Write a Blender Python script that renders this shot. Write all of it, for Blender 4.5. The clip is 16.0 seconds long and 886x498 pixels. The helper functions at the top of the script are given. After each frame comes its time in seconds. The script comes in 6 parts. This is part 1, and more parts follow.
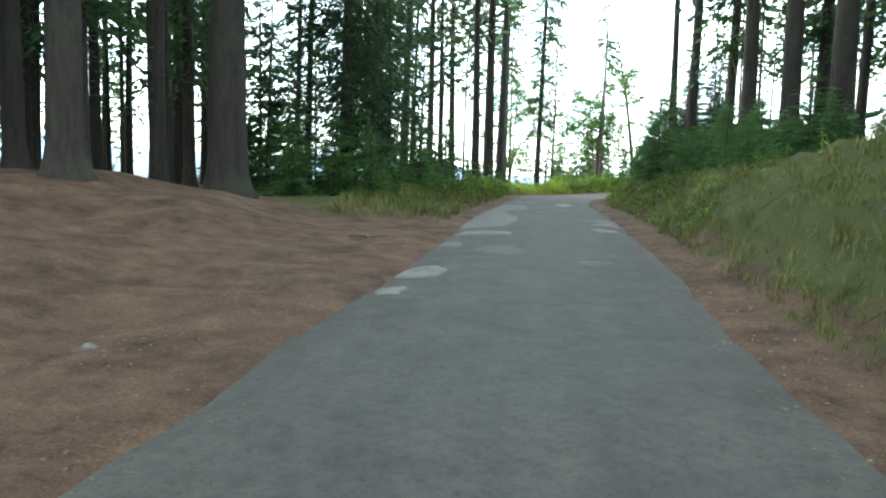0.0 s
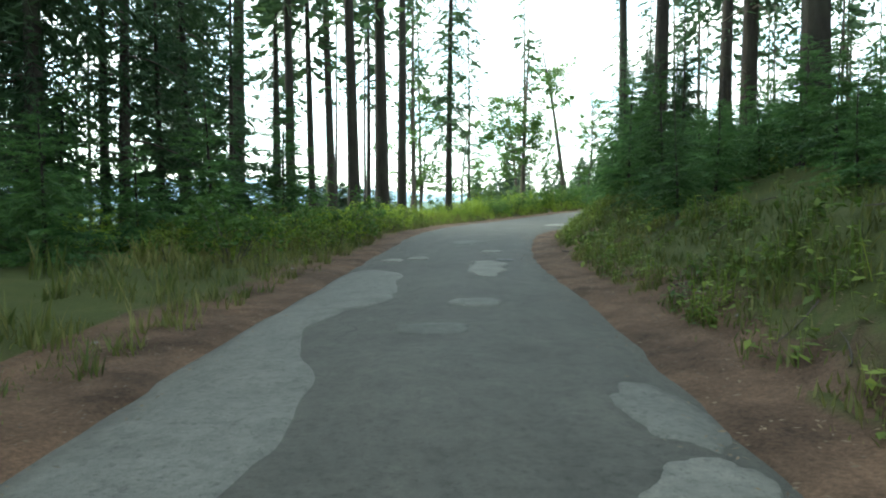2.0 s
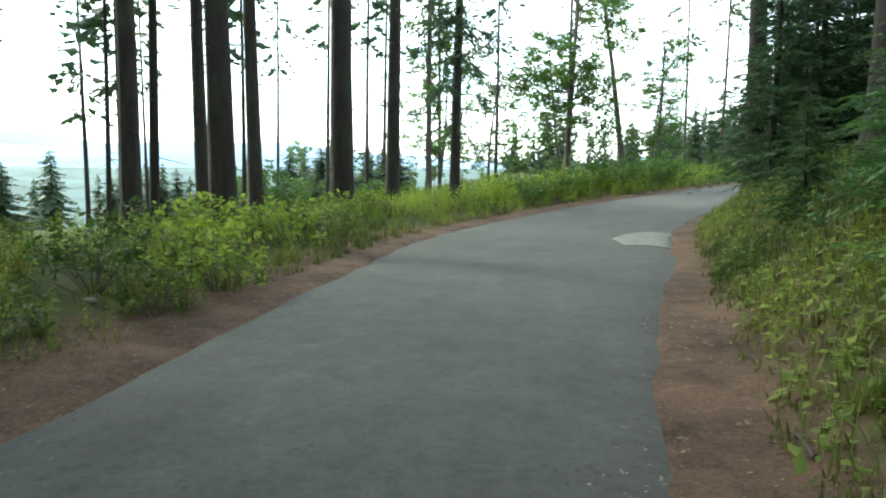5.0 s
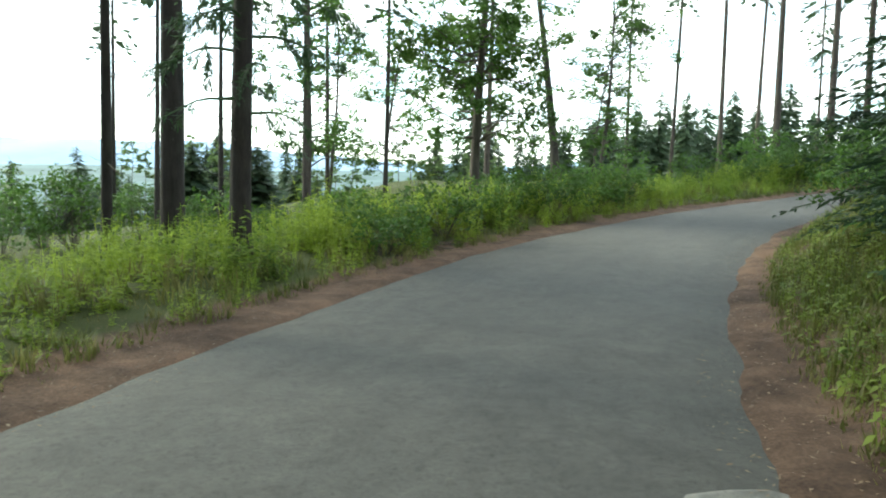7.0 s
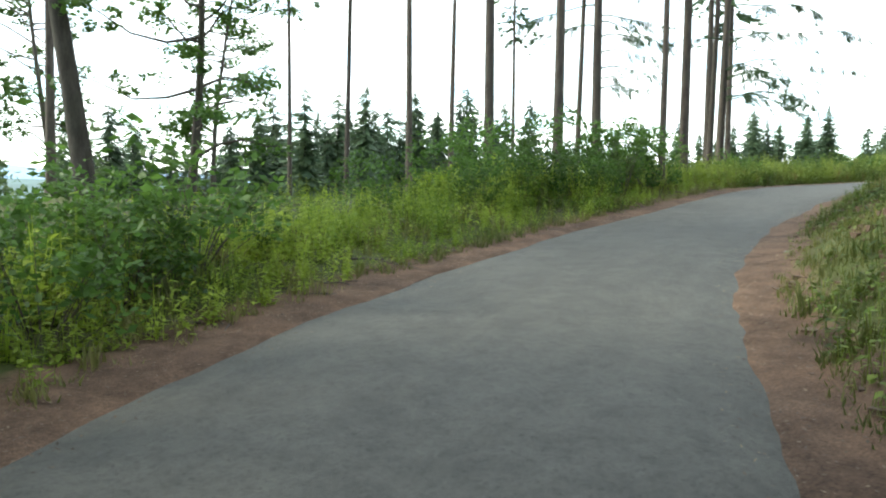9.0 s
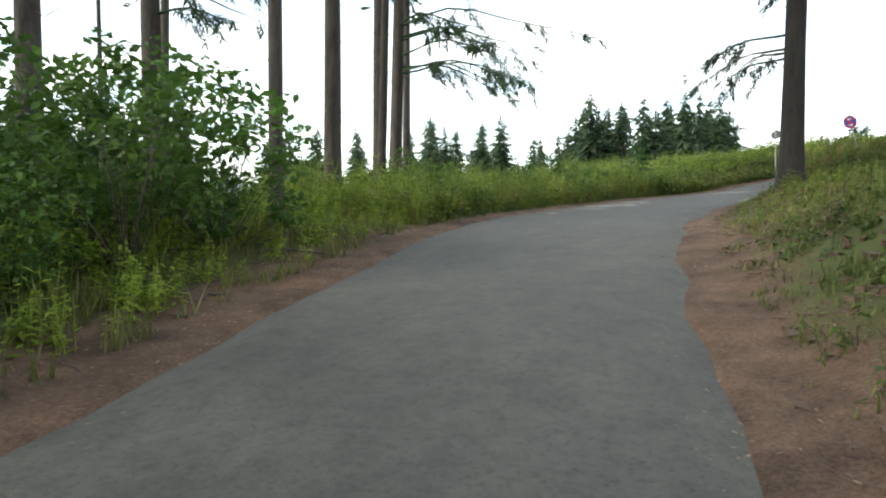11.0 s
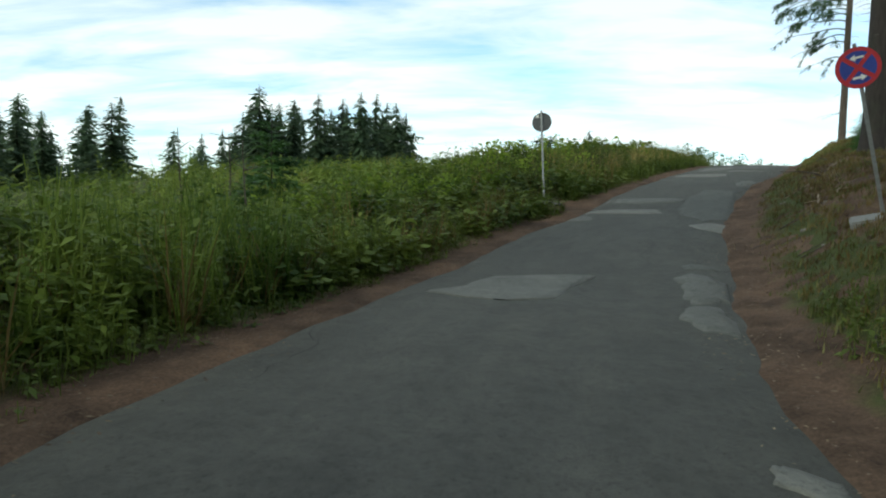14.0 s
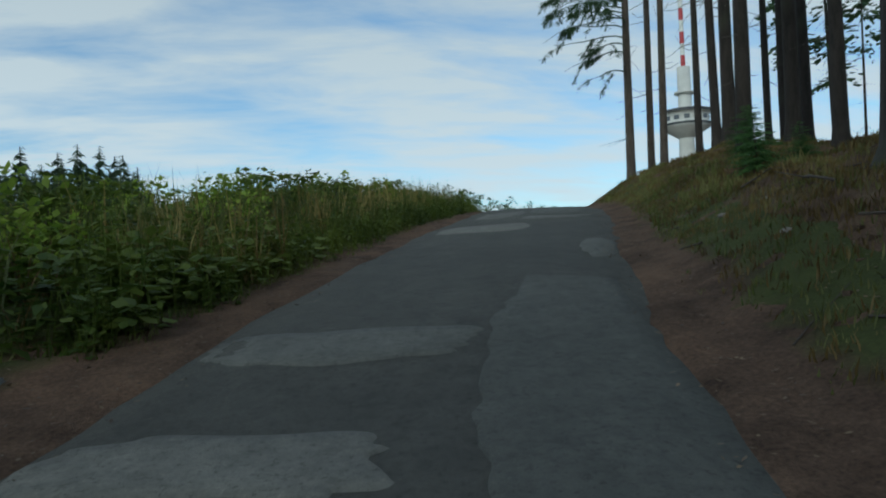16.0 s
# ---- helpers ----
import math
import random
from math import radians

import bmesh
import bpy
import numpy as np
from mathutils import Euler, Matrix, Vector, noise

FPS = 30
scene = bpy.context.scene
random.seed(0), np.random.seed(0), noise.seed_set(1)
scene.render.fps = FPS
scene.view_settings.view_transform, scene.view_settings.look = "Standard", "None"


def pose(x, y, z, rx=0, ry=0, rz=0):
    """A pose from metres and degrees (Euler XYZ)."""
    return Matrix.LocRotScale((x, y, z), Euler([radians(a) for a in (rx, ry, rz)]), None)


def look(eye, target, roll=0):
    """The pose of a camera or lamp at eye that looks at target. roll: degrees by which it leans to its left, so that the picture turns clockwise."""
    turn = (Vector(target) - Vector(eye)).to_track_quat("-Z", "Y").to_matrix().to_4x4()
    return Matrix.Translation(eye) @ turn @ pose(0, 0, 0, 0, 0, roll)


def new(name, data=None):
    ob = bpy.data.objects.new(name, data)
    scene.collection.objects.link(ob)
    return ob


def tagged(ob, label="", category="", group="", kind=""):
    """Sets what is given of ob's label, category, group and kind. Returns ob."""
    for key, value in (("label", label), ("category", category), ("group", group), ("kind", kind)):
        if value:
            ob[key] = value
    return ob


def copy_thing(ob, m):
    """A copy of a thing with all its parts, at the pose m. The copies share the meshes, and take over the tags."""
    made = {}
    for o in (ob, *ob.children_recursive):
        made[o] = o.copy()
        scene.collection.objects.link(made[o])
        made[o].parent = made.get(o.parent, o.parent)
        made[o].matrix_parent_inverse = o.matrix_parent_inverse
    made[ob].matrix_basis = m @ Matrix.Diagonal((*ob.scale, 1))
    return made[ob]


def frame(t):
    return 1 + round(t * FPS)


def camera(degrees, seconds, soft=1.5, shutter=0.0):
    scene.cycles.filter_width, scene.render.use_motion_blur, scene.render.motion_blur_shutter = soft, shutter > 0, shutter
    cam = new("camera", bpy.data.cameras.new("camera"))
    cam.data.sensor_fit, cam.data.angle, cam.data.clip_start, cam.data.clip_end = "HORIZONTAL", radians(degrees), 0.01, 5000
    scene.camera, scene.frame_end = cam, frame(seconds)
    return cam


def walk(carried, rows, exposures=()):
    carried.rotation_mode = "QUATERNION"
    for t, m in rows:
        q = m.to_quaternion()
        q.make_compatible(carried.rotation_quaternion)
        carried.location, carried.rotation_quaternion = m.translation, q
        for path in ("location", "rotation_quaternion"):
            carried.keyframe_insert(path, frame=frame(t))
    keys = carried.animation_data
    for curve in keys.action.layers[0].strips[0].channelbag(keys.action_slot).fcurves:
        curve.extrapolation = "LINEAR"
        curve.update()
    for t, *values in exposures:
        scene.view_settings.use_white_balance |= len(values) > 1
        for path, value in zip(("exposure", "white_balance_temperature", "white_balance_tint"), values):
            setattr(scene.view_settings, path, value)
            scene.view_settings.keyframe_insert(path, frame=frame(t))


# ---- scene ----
cam = camera(63.0, 16.0, soft=2.0)
PATH = [
    (0.0, pose(-0.019, -0.097, 1.474, 85.11, -1.71, 0.00)),
    (0.3, pose(0.160, 1.754, 1.510, 85.53, -3.22, -0.61)),
    (0.5, pose(0.330, 3.001, 1.538, 85.45, -2.77, -1.15)),
    (1.0, pose(0.833, 6.115, 1.621, 86.47, -1.49, -3.15)),
    (1.5, pose(1.443, 9.111, 1.754, 86.72, -0.54, -5.50)),
    (2.0, pose(1.932, 11.720, 1.865, 86.72, 0.26, -6.25)),
    (2.5, pose(2.519, 14.466, 1.927, 86.34, 0.94, -5.52)),
    (3.0, pose(2.947, 16.773, 1.982, 85.70, 0.06, -4.56)),
    (3.5, pose(3.370, 19.157, 2.017, 85.57, -0.30, -3.98)),
    (3.7, pose(3.567, 20.108, 2.035, 85.18, -0.32, -3.90)),
    (4.75, pose(4.330, 23.950, 2.290, 84.30, -0.60, -3.20)),
    (5.8, pose(5.882, 28.174, 2.629, 83.44, -0.96, -3.46)),
    (6.0, pose(6.231, 29.325, 2.659, 83.35, -1.36, -3.88)),
    (6.5, pose(7.086, 33.222, 2.656, 83.19, 0.50, -6.39)),
    (7.0, pose(8.121, 36.915, 2.741, 84.41, -1.43, -8.52)),
    (7.5, pose(9.582, 40.862, 2.715, 84.26, -0.37, -14.31)),
    (8.0, pose(11.415, 44.507, 2.740, 84.60, -0.34, -20.78)),
    (8.5, pose(13.459, 47.962, 2.869, 84.74, -1.20, -26.26)),
    (9.0, pose(15.590, 51.167, 3.160, 85.53, -1.02, -32.73)),
    (9.5, pose(18.199, 53.900, 3.177, 85.97, -1.22, -40.21)),
    (10.0, pose(21.199, 56.146, 3.279, 86.32, -0.93, -46.96)),
    (10.2, pose(22.365, 56.924, 3.346, 86.38, -0.90, -49.73)),
    (12.3, pose(36.357, 63.484, 4.747, 86.34, -0.95, -65.82)),
    (12.5, pose(37.780, 63.901, 4.824, 86.33, -0.93, -68.03)),
    (13.0, pose(41.557, 64.676, 4.957, 86.70, -0.90, -73.44)),
    (13.5, pose(45.128, 65.145, 5.077, 87.00, -0.69, -78.17)),
    (14.0, pose(48.501, 65.306, 5.221, 87.40, -1.52, -81.84)),
    (14.5, pose(51.759, 65.224, 5.367, 87.86, -1.77, -86.22)),
    (15.0, pose(55.036, 64.780, 5.567, 88.53, -0.88, -91.88)),
    (15.5, pose(58.073, 64.052, 5.812, 90.83, 1.13, -96.73)),
    (16.0, pose(60.839, 63.275, 6.115, 91.46, 2.34, -99.91)),
]
EXPOSURES = [(0.0, 2.35, 6350, -9), (1.0, 2.34, 6300, -11), (1.5, 2.22, 6300, -12), (2.0, 2.08, 6350, -13), (3.5, 2.15, 6400, -10), (6.0, 1.8, 6400, -8), (8.0, 1.78, 6500, -6), (9.0, 1.8, 6500, -4), (10.2, 1.66, 6450, -3), (11.0, 1.25, 6600, 0), (12.5, 0.65, 6500, -7), (13.0, 0.4, 6300, -10), (13.5, 0.24, 6300, -11), (14.5, 0.0, 6350, -8), (15.5, -0.42, 5850, -9), (16.0, -0.7, 5600, -9)]
walk(cam, PATH, EXPOSURES)

# ---- sky and sun ----
SUN_EL, SUN_DIR = 27.0, Vector((-0.80, 0.60, 0.0))     # a low evening sun from the valley side, behind thin cloud
world = bpy.data.worlds.new("sky")
scene.world = world
world.use_nodes = True
wn, wl = world.node_tree.nodes, world.node_tree.links
wn.clear()
sky = wn.new("ShaderNodeTexSky")
sky.sky_type, sky.sun_disc = "NISHITA", False
sky.sun_elevation, sky.sun_rotation = radians(SUN_EL), math.atan2(SUN_DIR.x, SUN_DIR.y)
sky.air_density, sky.dust_density, sky.ozone_density = 1.0, 0.6, 3.0
co = wn.new("ShaderNodeTexCoord")
sep = wn.new("ShaderNodeSeparateXYZ")
wl.new(co.outputs["Generated"], sep.inputs[0])
up = wn.new("ShaderNodeMath")
up.operation = "ADD"
up.inputs[1].default_value = 0.16
wl.new(sep.outputs[2], up.inputs[0])
upm = wn.new("ShaderNodeMath")
upm.operation = "MAXIMUM"
upm.inputs[1].default_value = 0.05
wl.new(up.outputs[0], upm.inputs[0])
flat = []
for k in (0, 1):
    dv = wn.new("ShaderNodeMath")
    dv.operation = "DIVIDE"
    wl.new(sep.outputs[k], dv.inputs[0])
    wl.new(upm.outputs[0], dv.inputs[1])
    flat.append(dv)
com = wn.new("ShaderNodeCombineXYZ")
wl.new(flat[0].outputs[0], com.inputs[0])
wl.new(flat[1].outputs[0], com.inputs[1])
mp = wn.new("ShaderNodeMapping")
mp.inputs["Rotation"].default_value = (0, 0, radians(12))
mp.inputs["Scale"].default_value = (2.1, 0.8, 1)
wl.new(com.outputs[0], mp.inputs[0])
cn = wn.new("ShaderNodeTexNoise")
cn.inputs["Scale"].default_value, cn.inputs["Detail"].default_value, cn.inputs["Roughness"].default_value = 1.9, 9, 0.55
cn.inputs["Distortion"].default_value = 0.3
wl.new(mp.outputs[0], cn.inputs["Vector"])
cr = wn.new("ShaderNodeValToRGB")
cr.color_ramp.elements[0].position, cr.color_ramp.elements[1].position = 0.31, 0.61
cr.color_ramp.elements[0].color, cr.color_ramp.elements[1].color = (0.15, 0.15, 0.15, 1), (0.97, 0.97, 0.97, 1)
wl.new(cn.outputs["Fac"], cr.inputs[0])
mixc = wn.new("ShaderNodeMix")
mixc.data_type = "RGBA"
wl.new(cr.outputs[0], mixc.inputs[0])
blue = wn.new("ShaderNodeVectorMath")
blue.operation = "SCALE"
blue.inputs["Scale"].default_value = 1.65
wl.new(sky.outputs[0], blue.inputs[0])
wl.new(blue.outputs[0], mixc.inputs[6])
low = wn.new("ShaderNodeMapRange")
low.inputs["From Min"].default_value, low.inputs["From Max"].default_value = 0.02, 0.75
low.inputs["To Min"].default_value, low.inputs["To Max"].default_value = 9.9, 4.8
wl.new(sep.outputs[2], low.inputs["Value"])
veil = wn.new("ShaderNodeVectorMath")
veil.operation = "SCALE"
veil.inputs[0].default_value = (1.0, 0.99, 1.04)
wl.new(low.outputs[0], veil.inputs["Scale"])
wl.new(veil.outputs[0], mixc.inputs[7])
bg = wn.new("ShaderNodeBackground")
bg.inputs["Strength"].default_value = 0.122
wo = wn.new("ShaderNodeOutputWorld")
wl.new(mixc.outputs[2], bg.inputs[0])
wl.new(bg.outputs[0], wo.inputs[0])

sun_data = bpy.data.lights.new("sun", "SUN")
sun_data.energy, sun_data.angle, sun_data.color = 1.9, radians(14), (1.0, 0.92, 0.78)
sun = new("sun", sun_data)
sun.matrix_world = look((0, 0, 60), Vector((0, 0, 60)) - SUN_DIR * math.cos(radians(SUN_EL)) - Vector((0, 0, math.sin(radians(SUN_EL)))))

# ---- materials ----


def mat(name, build):
    m = bpy.data.materials.new(name)
    m.use_nodes = True
    n, l = m.node_tree.nodes, m.node_tree.links
    build(n, l, n["Principled BSDF"])
    return m


def tex(n, l, scale, detail=6, rough=0.6, space="Object", stretch=(1, 1, 1)):
    c, mpg, t = n.new("ShaderNodeTexCoord"), n.new("ShaderNodeMapping"), n.new("ShaderNodeTexNoise")
    mpg.inputs["Scale"].default_value = stretch
    t.inputs["Scale"].default_value, t.inputs["Detail"].default_value, t.inputs["Roughness"].default_value = scale, detail, rough
    l.new(c.outputs[space], mpg.inputs[0])
    l.new(mpg.outputs[0], t.inputs["Vector"])
    return t.outputs["Fac"]


def ramp(n, l, fac, *stops):
    r = n.new("ShaderNodeValToRGB")
    e = r.color_ramp.elements
    while len(e) < len(stops):
        e.new(0.5)
    for k, (pos, col) in enumerate(stops):
        e[k].position, e[k].color = pos, (*col, 1)
    l.new(fac, r.inputs[0])
    return r.outputs[0]


def blend(n, l, fac, a, b, kind="MIX"):
    m = n.new("ShaderNodeMix")
    m.data_type, m.blend_type = "RGBA", kind
    for sock, v in ((m.inputs[0], fac), (m.inputs[6], a), (m.inputs[7], b)):
        if isinstance(v, (int, float)):
            sock.default_value = v
        elif isinstance(v, tuple):
            sock.default_value = (*v, 1)
        else:
            l.new(v, sock)
    return m.outputs[2]


def relief(n, l, p, height, strength, distance):
    b = n.new("ShaderNodeBump")
    b.inputs["Strength"].default_value, b.inputs["Distance"].default_value = strength, distance
    l.new(height, b.inputs["Height"])
    l.new(b.outputs[0], p.inputs["Normal"])


def asphalt_like(dark, light, rough, streaks=False):
    def build(n, l, p):
        big = tex(n, l, 0.35, 5)
        mid = tex(n, l, 3.0, 6)
        fine = tex(n, l, 120.0, 4, 0.8)
        c = ramp(n, l, big, (0.3, dark), (0.7, light))
        c = blend(n, l, 0.45, c, ramp(n, l, mid, (0.3, tuple(v * 0.7 for v in dark)), (0.75, tuple(v * 1.15 for v in light))))
        if streaks:
            at, mpg, nz = n.new("ShaderNodeAttribute"), n.new("ShaderNodeMapping"), n.new("ShaderNodeTexNoise")
            at.attribute_name = "lane"
            mpg.inputs["Scale"].default_value = (2.2, 0.16, 1)
            nz.inputs["Scale"].default_value, nz.inputs["Detail"].default_value = 1.6, 6
            l.new(at.outputs["Vector"], mpg.inputs[0])
            l.new(mpg.outputs[0], nz.inputs["Vector"])
            c = blend(n, l, 0.28, c, ramp(n, l, nz.outputs["Fac"], (0.3, (0.62, 0.61, 0.60)), (0.5, (0.9, 0.9, 0.9)), (0.72, (1.3, 1.28, 1.24))), "MULTIPLY")
            blot = tex(n, l, 0.9, 5, 0.6)
            c = blend(n, l, 0.2, c, ramp(n, l, blot, (0.36, (0.66, 0.65, 0.64)), (0.5, (1, 1, 1)), (0.68, (1.25, 1.24, 1.2))), "MULTIPLY")
        worn = tex(n, l, 11.0, 8, 0.78)
        c = blend(n, l, 0.55, c, ramp(n, l, worn, (0.36, (0.55, 0.55, 0.55)), (0.5, (1, 1, 1)), (0.66, (1.35, 1.34, 1.3))), "MULTIPLY")
        c = blend(n, l, 0.5, c, ramp(n, l, fine, (0.35, (0.55, 0.55, 0.55)), (0.7, (1.0, 1.0, 0.98))), "MULTIPLY")
        pits = tex(n, l, 30.0, 4, 0.7)
        c = blend(n, l, 0.6, c, ramp(n, l, pits, (0.36, (0.42, 0.41, 0.40)), (0.45, (1, 1, 1)), (0.60, (1, 1, 1)), (0.70, (1.5, 1.46, 1.38))), "MULTIPLY")
        l.new(c, p.inputs["Base Color"])
        p.inputs["Roughness"].default_value = rough
        both = n.new("ShaderNodeMath")
        both.operation = "ADD"
        l.new(fine, both.inputs[0])
        l.new(pits, both.inputs[1])
        relief(n, l, p, both.outputs[0], 0.7, 0.008)
    return build


def leafy(colours, trans=0.35, rough=0.55, gloss=0.3):
    """Leaves and needles: a hue for each leaf and plant, some light through the blade."""
    def build(n, l, p):
        oi, ge = n.new("ShaderNodeObjectInfo"), n.new("ShaderNodeNewGeometry")
        a = ramp(n, l, ge.outputs["Random Per Island"], *[(k / (len(colours) - 1), c) for k, c in enumerate(colours)])
        patchy = tex(n, l, 0.45, 3)
        a = blend(n, l, 0.55, a, ramp(n, l, patchy, (0.38, colours[0]), (0.62, colours[-1])))
        hs = n.new("ShaderNodeHueSaturation")
        mr = n.new("ShaderNodeMapRange")
        mr.inputs["To Min"].default_value, mr.inputs["To Max"].default_value = 0.72, 1.3
        l.new(oi.outputs["Random"], mr.inputs["Value"])
        l.new(mr.outputs[0], hs.inputs["Value"])
        l.new(a, hs.inputs["Color"])
        l.new(hs.outputs[0], p.inputs["Base Color"])
        p.inputs["Roughness"].default_value = rough
        p.inputs["Specular IOR Level"].default_value = gloss
        tr, mx = n.new("ShaderNodeBsdfTranslucent"), n.new("ShaderNodeMixShader")
        l.new(hs.outputs[0], tr.inputs["Color"])
        mx.inputs[0].default_value = trans
        l.new(p.outputs[0], mx.inputs[1])
        l.new(tr.outputs[0], mx.inputs[2])
        l.new(mx.outputs[0], n["Material Output"].inputs["Surface"])
    return build


def bark(dark, light, moss):
    def build(n, l, p):
        plates = tex(n, l, 9.0, 6, 0.65, stretch=(1, 1, 0.22))
        fine = tex(n, l, 40.0, 5, 0.7, stretch=(1, 1, 0.4))
        tone = tex(n, l, 0.8, 3)
        c = ramp(n, l, plates, (0.33, dark), (0.62, light))
        c = blend(n, l, 0.4, c, ramp(n, l, fine, (0.3, dark), (0.75, light)))
        c = blend(n, l, ramp(n, l, tone, (0.5, (0, 0, 0)), (0.72, (0.6, 0.6, 0.6))), c, moss)
        oi, hs, mr = n.new("ShaderNodeObjectInfo"), n.new("ShaderNodeHueSaturation"), n.new("ShaderNodeMapRange")
        mr.inputs["To Min"].default_value, mr.inputs["To Max"].default_value = 0.75, 1.3
        l.new(oi.outputs["Random"], mr.inputs["Value"])
        l.new(mr.outputs[0], hs.inputs["Value"])
        l.new(c, hs.inputs["Color"])
        l.new(hs.outputs[0], p.inputs["Base Color"])
        p.inputs["Roughness"].default_value = 0.95
        relief(n, l, p, plates, 0.9, 0.03)
    return build


def plain(colour, rough=0.5, metal=0.0, grain=14.0, spread=0.18):
    def build(n, l, p):
        g = tex(n, l, grain, 5)
        c = ramp(n, l, g, (0.3, tuple(v * (1 - spread) for v in colour)), (0.7, tuple(min(1, v * (1 + spread)) for v in colour)))
        l.new(c, p.inputs["Base Color"])
        p.inputs["Roughness"].default_value, p.inputs["Metallic"].default_value = rough, metal
    return build


def ground_build(n, l, p):
    """Forest floor: needle litter and soil near the road and under the trees, moss and grass where the mask says so."""
    at = n.new("ShaderNodeAttribute")
    at.attribute_name = "green"
    big, mid, fine = tex(n, l, 0.25, 6), tex(n, l, 2.2, 7, 0.65), tex(n, l, 38.0, 5, 0.75)
    soil = ramp(n, l, mid, (0.28, (0.052, 0.032, 0.022)), (0.5, (0.115, 0.075, 0.053)), (0.75, (0.19, 0.13, 0.092)))
    soil = blend(n, l, 0.55, soil, ramp(n, l, fine, (0.3, (0.032, 0.020, 0.014)), (0.7, (0.24, 0.15, 0.098))))
    blots = tex(n, l, 1.1, 6, 0.7)
    soil = blend(n, l, 0.75, soil, ramp(n, l, blots, (0.34, (0.42, 0.42, 0.44)), (0.5, (0.95, 0.95, 0.95)), (0.66, (1.3, 1.22, 1.15))), "MULTIPLY")
    green = ramp(n, l, mid, (0.25, (0.03, 0.04, 0.012)), (0.55, (0.065, 0.08, 0.024)), (0.8, (0.12, 0.11, 0.045)))
    green = blend(n, l, 0.4, green, ramp(n, l, fine, (0.3, (0.03, 0.035, 0.012)), (0.7, (0.14, 0.15, 0.05))))
    ad = n.new("ShaderNodeMath")
    ad.operation = "MULTIPLY_ADD"
    ad.inputs[1].default_value, ad.inputs[2].default_value = 1.1, -0.55
    l.new(big, ad.inputs[0])
    sm = n.new("ShaderNodeMath")
    sm.operation = "ADD"
    l.new(at.outputs["Fac"], sm.inputs[0])
    l.new(ad.outputs[0], sm.inputs[1])
    md = n.new("ShaderNodeMath")
    md.operation = "MULTIPLY_ADD"
    md.inputs[1].default_value, md.inputs[2].default_value = 0.7, -0.35
    l.new(mid, md.inputs[0])
    s2 = n.new("ShaderNodeMath")
    s2.operation = "ADD"
    l.new(sm.outputs[0], s2.inputs[0])
    l.new(md.outputs[0], s2.inputs[1])
    f = ramp(n, l, s2.outputs[0], (0.38, (0, 0, 0)), (0.62, (1, 1, 1)))
    l.new(blend(n, l, f, soil, green), p.inputs["Base Color"])
    p.inputs["Roughness"].default_value = 0.95
    p.inputs["Specular IOR Level"].default_value = 0.2
    relief(n, l, p, fine, 0.8, 0.03)


M_ROAD = mat("worn_asphalt", asphalt_like((0.064, 0.061, 0.052), (0.108, 0.103, 0.089), 0.78, True))
M_PATCH = mat("pale_asphalt_patch", asphalt_like((0.175, 0.17, 0.15), (0.26, 0.25, 0.222), 0.8))
M_OLD = mat("old_grey_patch", asphalt_like((0.095, 0.095, 0.085), (0.138, 0.136, 0.122), 0.8))
M_MID = mat("grey_asphalt_patch", asphalt_like((0.135, 0.133, 0.118), (0.19, 0.187, 0.168), 0.8))
M_DARK = mat("dark_asphalt_patch", asphalt_like((0.075, 0.075, 0.076), (0.11, 0.11, 0.11), 0.7))
M_CRACK = mat("dark_crack", plain((0.02, 0.02, 0.02), 0.95))
M_GROUND = mat("forest_floor", ground_build)
M_BARK = mat("spruce_bark", bark((0.011, 0.009, 0.008), (0.044, 0.035, 0.030), (0.045, 0.052, 0.030)))
# spruce bark again, paler and redder: evening sun put into its colour
M_BARK_LIT = mat("evening_lit_bark", bark((0.026, 0.020, 0.017), (0.098, 0.079, 0.066), (0.06, 0.062, 0.046)))
M_BARK_OAK = mat("grey_bark", bark((0.028, 0.023, 0.019), (0.10, 0.085, 0.07), (0.055, 0.06, 0.035)))
M_NEEDLE = mat("spruce_needles", leafy([(0.022, 0.048, 0.024), (0.042, 0.082, 0.036), (0.075, 0.125, 0.05)], 0.35))
M_YOUNG = mat("young_spruce_needles", leafy([(0.024, 0.062, 0.022), (0.06, 0.125, 0.038), (0.12, 0.215, 0.06)], 0.42))
# needle greens lifted for far trees: distance haze put into the colour
M_FAR = mat("haze_paled_needles", leafy([(0.03, 0.056, 0.034), (0.062, 0.10, 0.052), (0.11, 0.155, 0.08)], 0.42))
M_LEAF = mat("broad_leaves", leafy([(0.04, 0.085, 0.018), (0.07, 0.14, 0.026), (0.115, 0.20, 0.04)], 0.45))
M_WEED = mat("roadside_weeds", leafy([(0.055, 0.11, 0.014), (0.19, 0.30, 0.034), (0.41, 0.50, 0.075)], 0.55))
M_WEED_DARK = mat("field_herbs", leafy([(0.028, 0.058, 0.010), (0.105, 0.165, 0.026), (0.24, 0.285, 0.055)], 0.42))
M_GRASS = mat("bank_grass", leafy([(0.05, 0.075, 0.016), (0.115, 0.135, 0.034), (0.23, 0.21, 0.08)], 0.4))
# bank grass in darker greens: the shade under the spruces put into its colour
M_GRASS_SHADE = mat("shade_dark_grass", leafy([(0.028, 0.046, 0.010), (0.062, 0.085, 0.02), (0.14, 0.14, 0.045)], 0.35))
M_STRAW = mat("dry_grass", leafy([(0.12, 0.09, 0.03), (0.25, 0.19, 0.06), (0.37, 0.30, 0.11)], 0.35))
M_RUSSET = mat("russet_grass", leafy([(0.07, 0.045, 0.017), (0.18, 0.118, 0.042), (0.32, 0.235, 0.085)], 0.3))
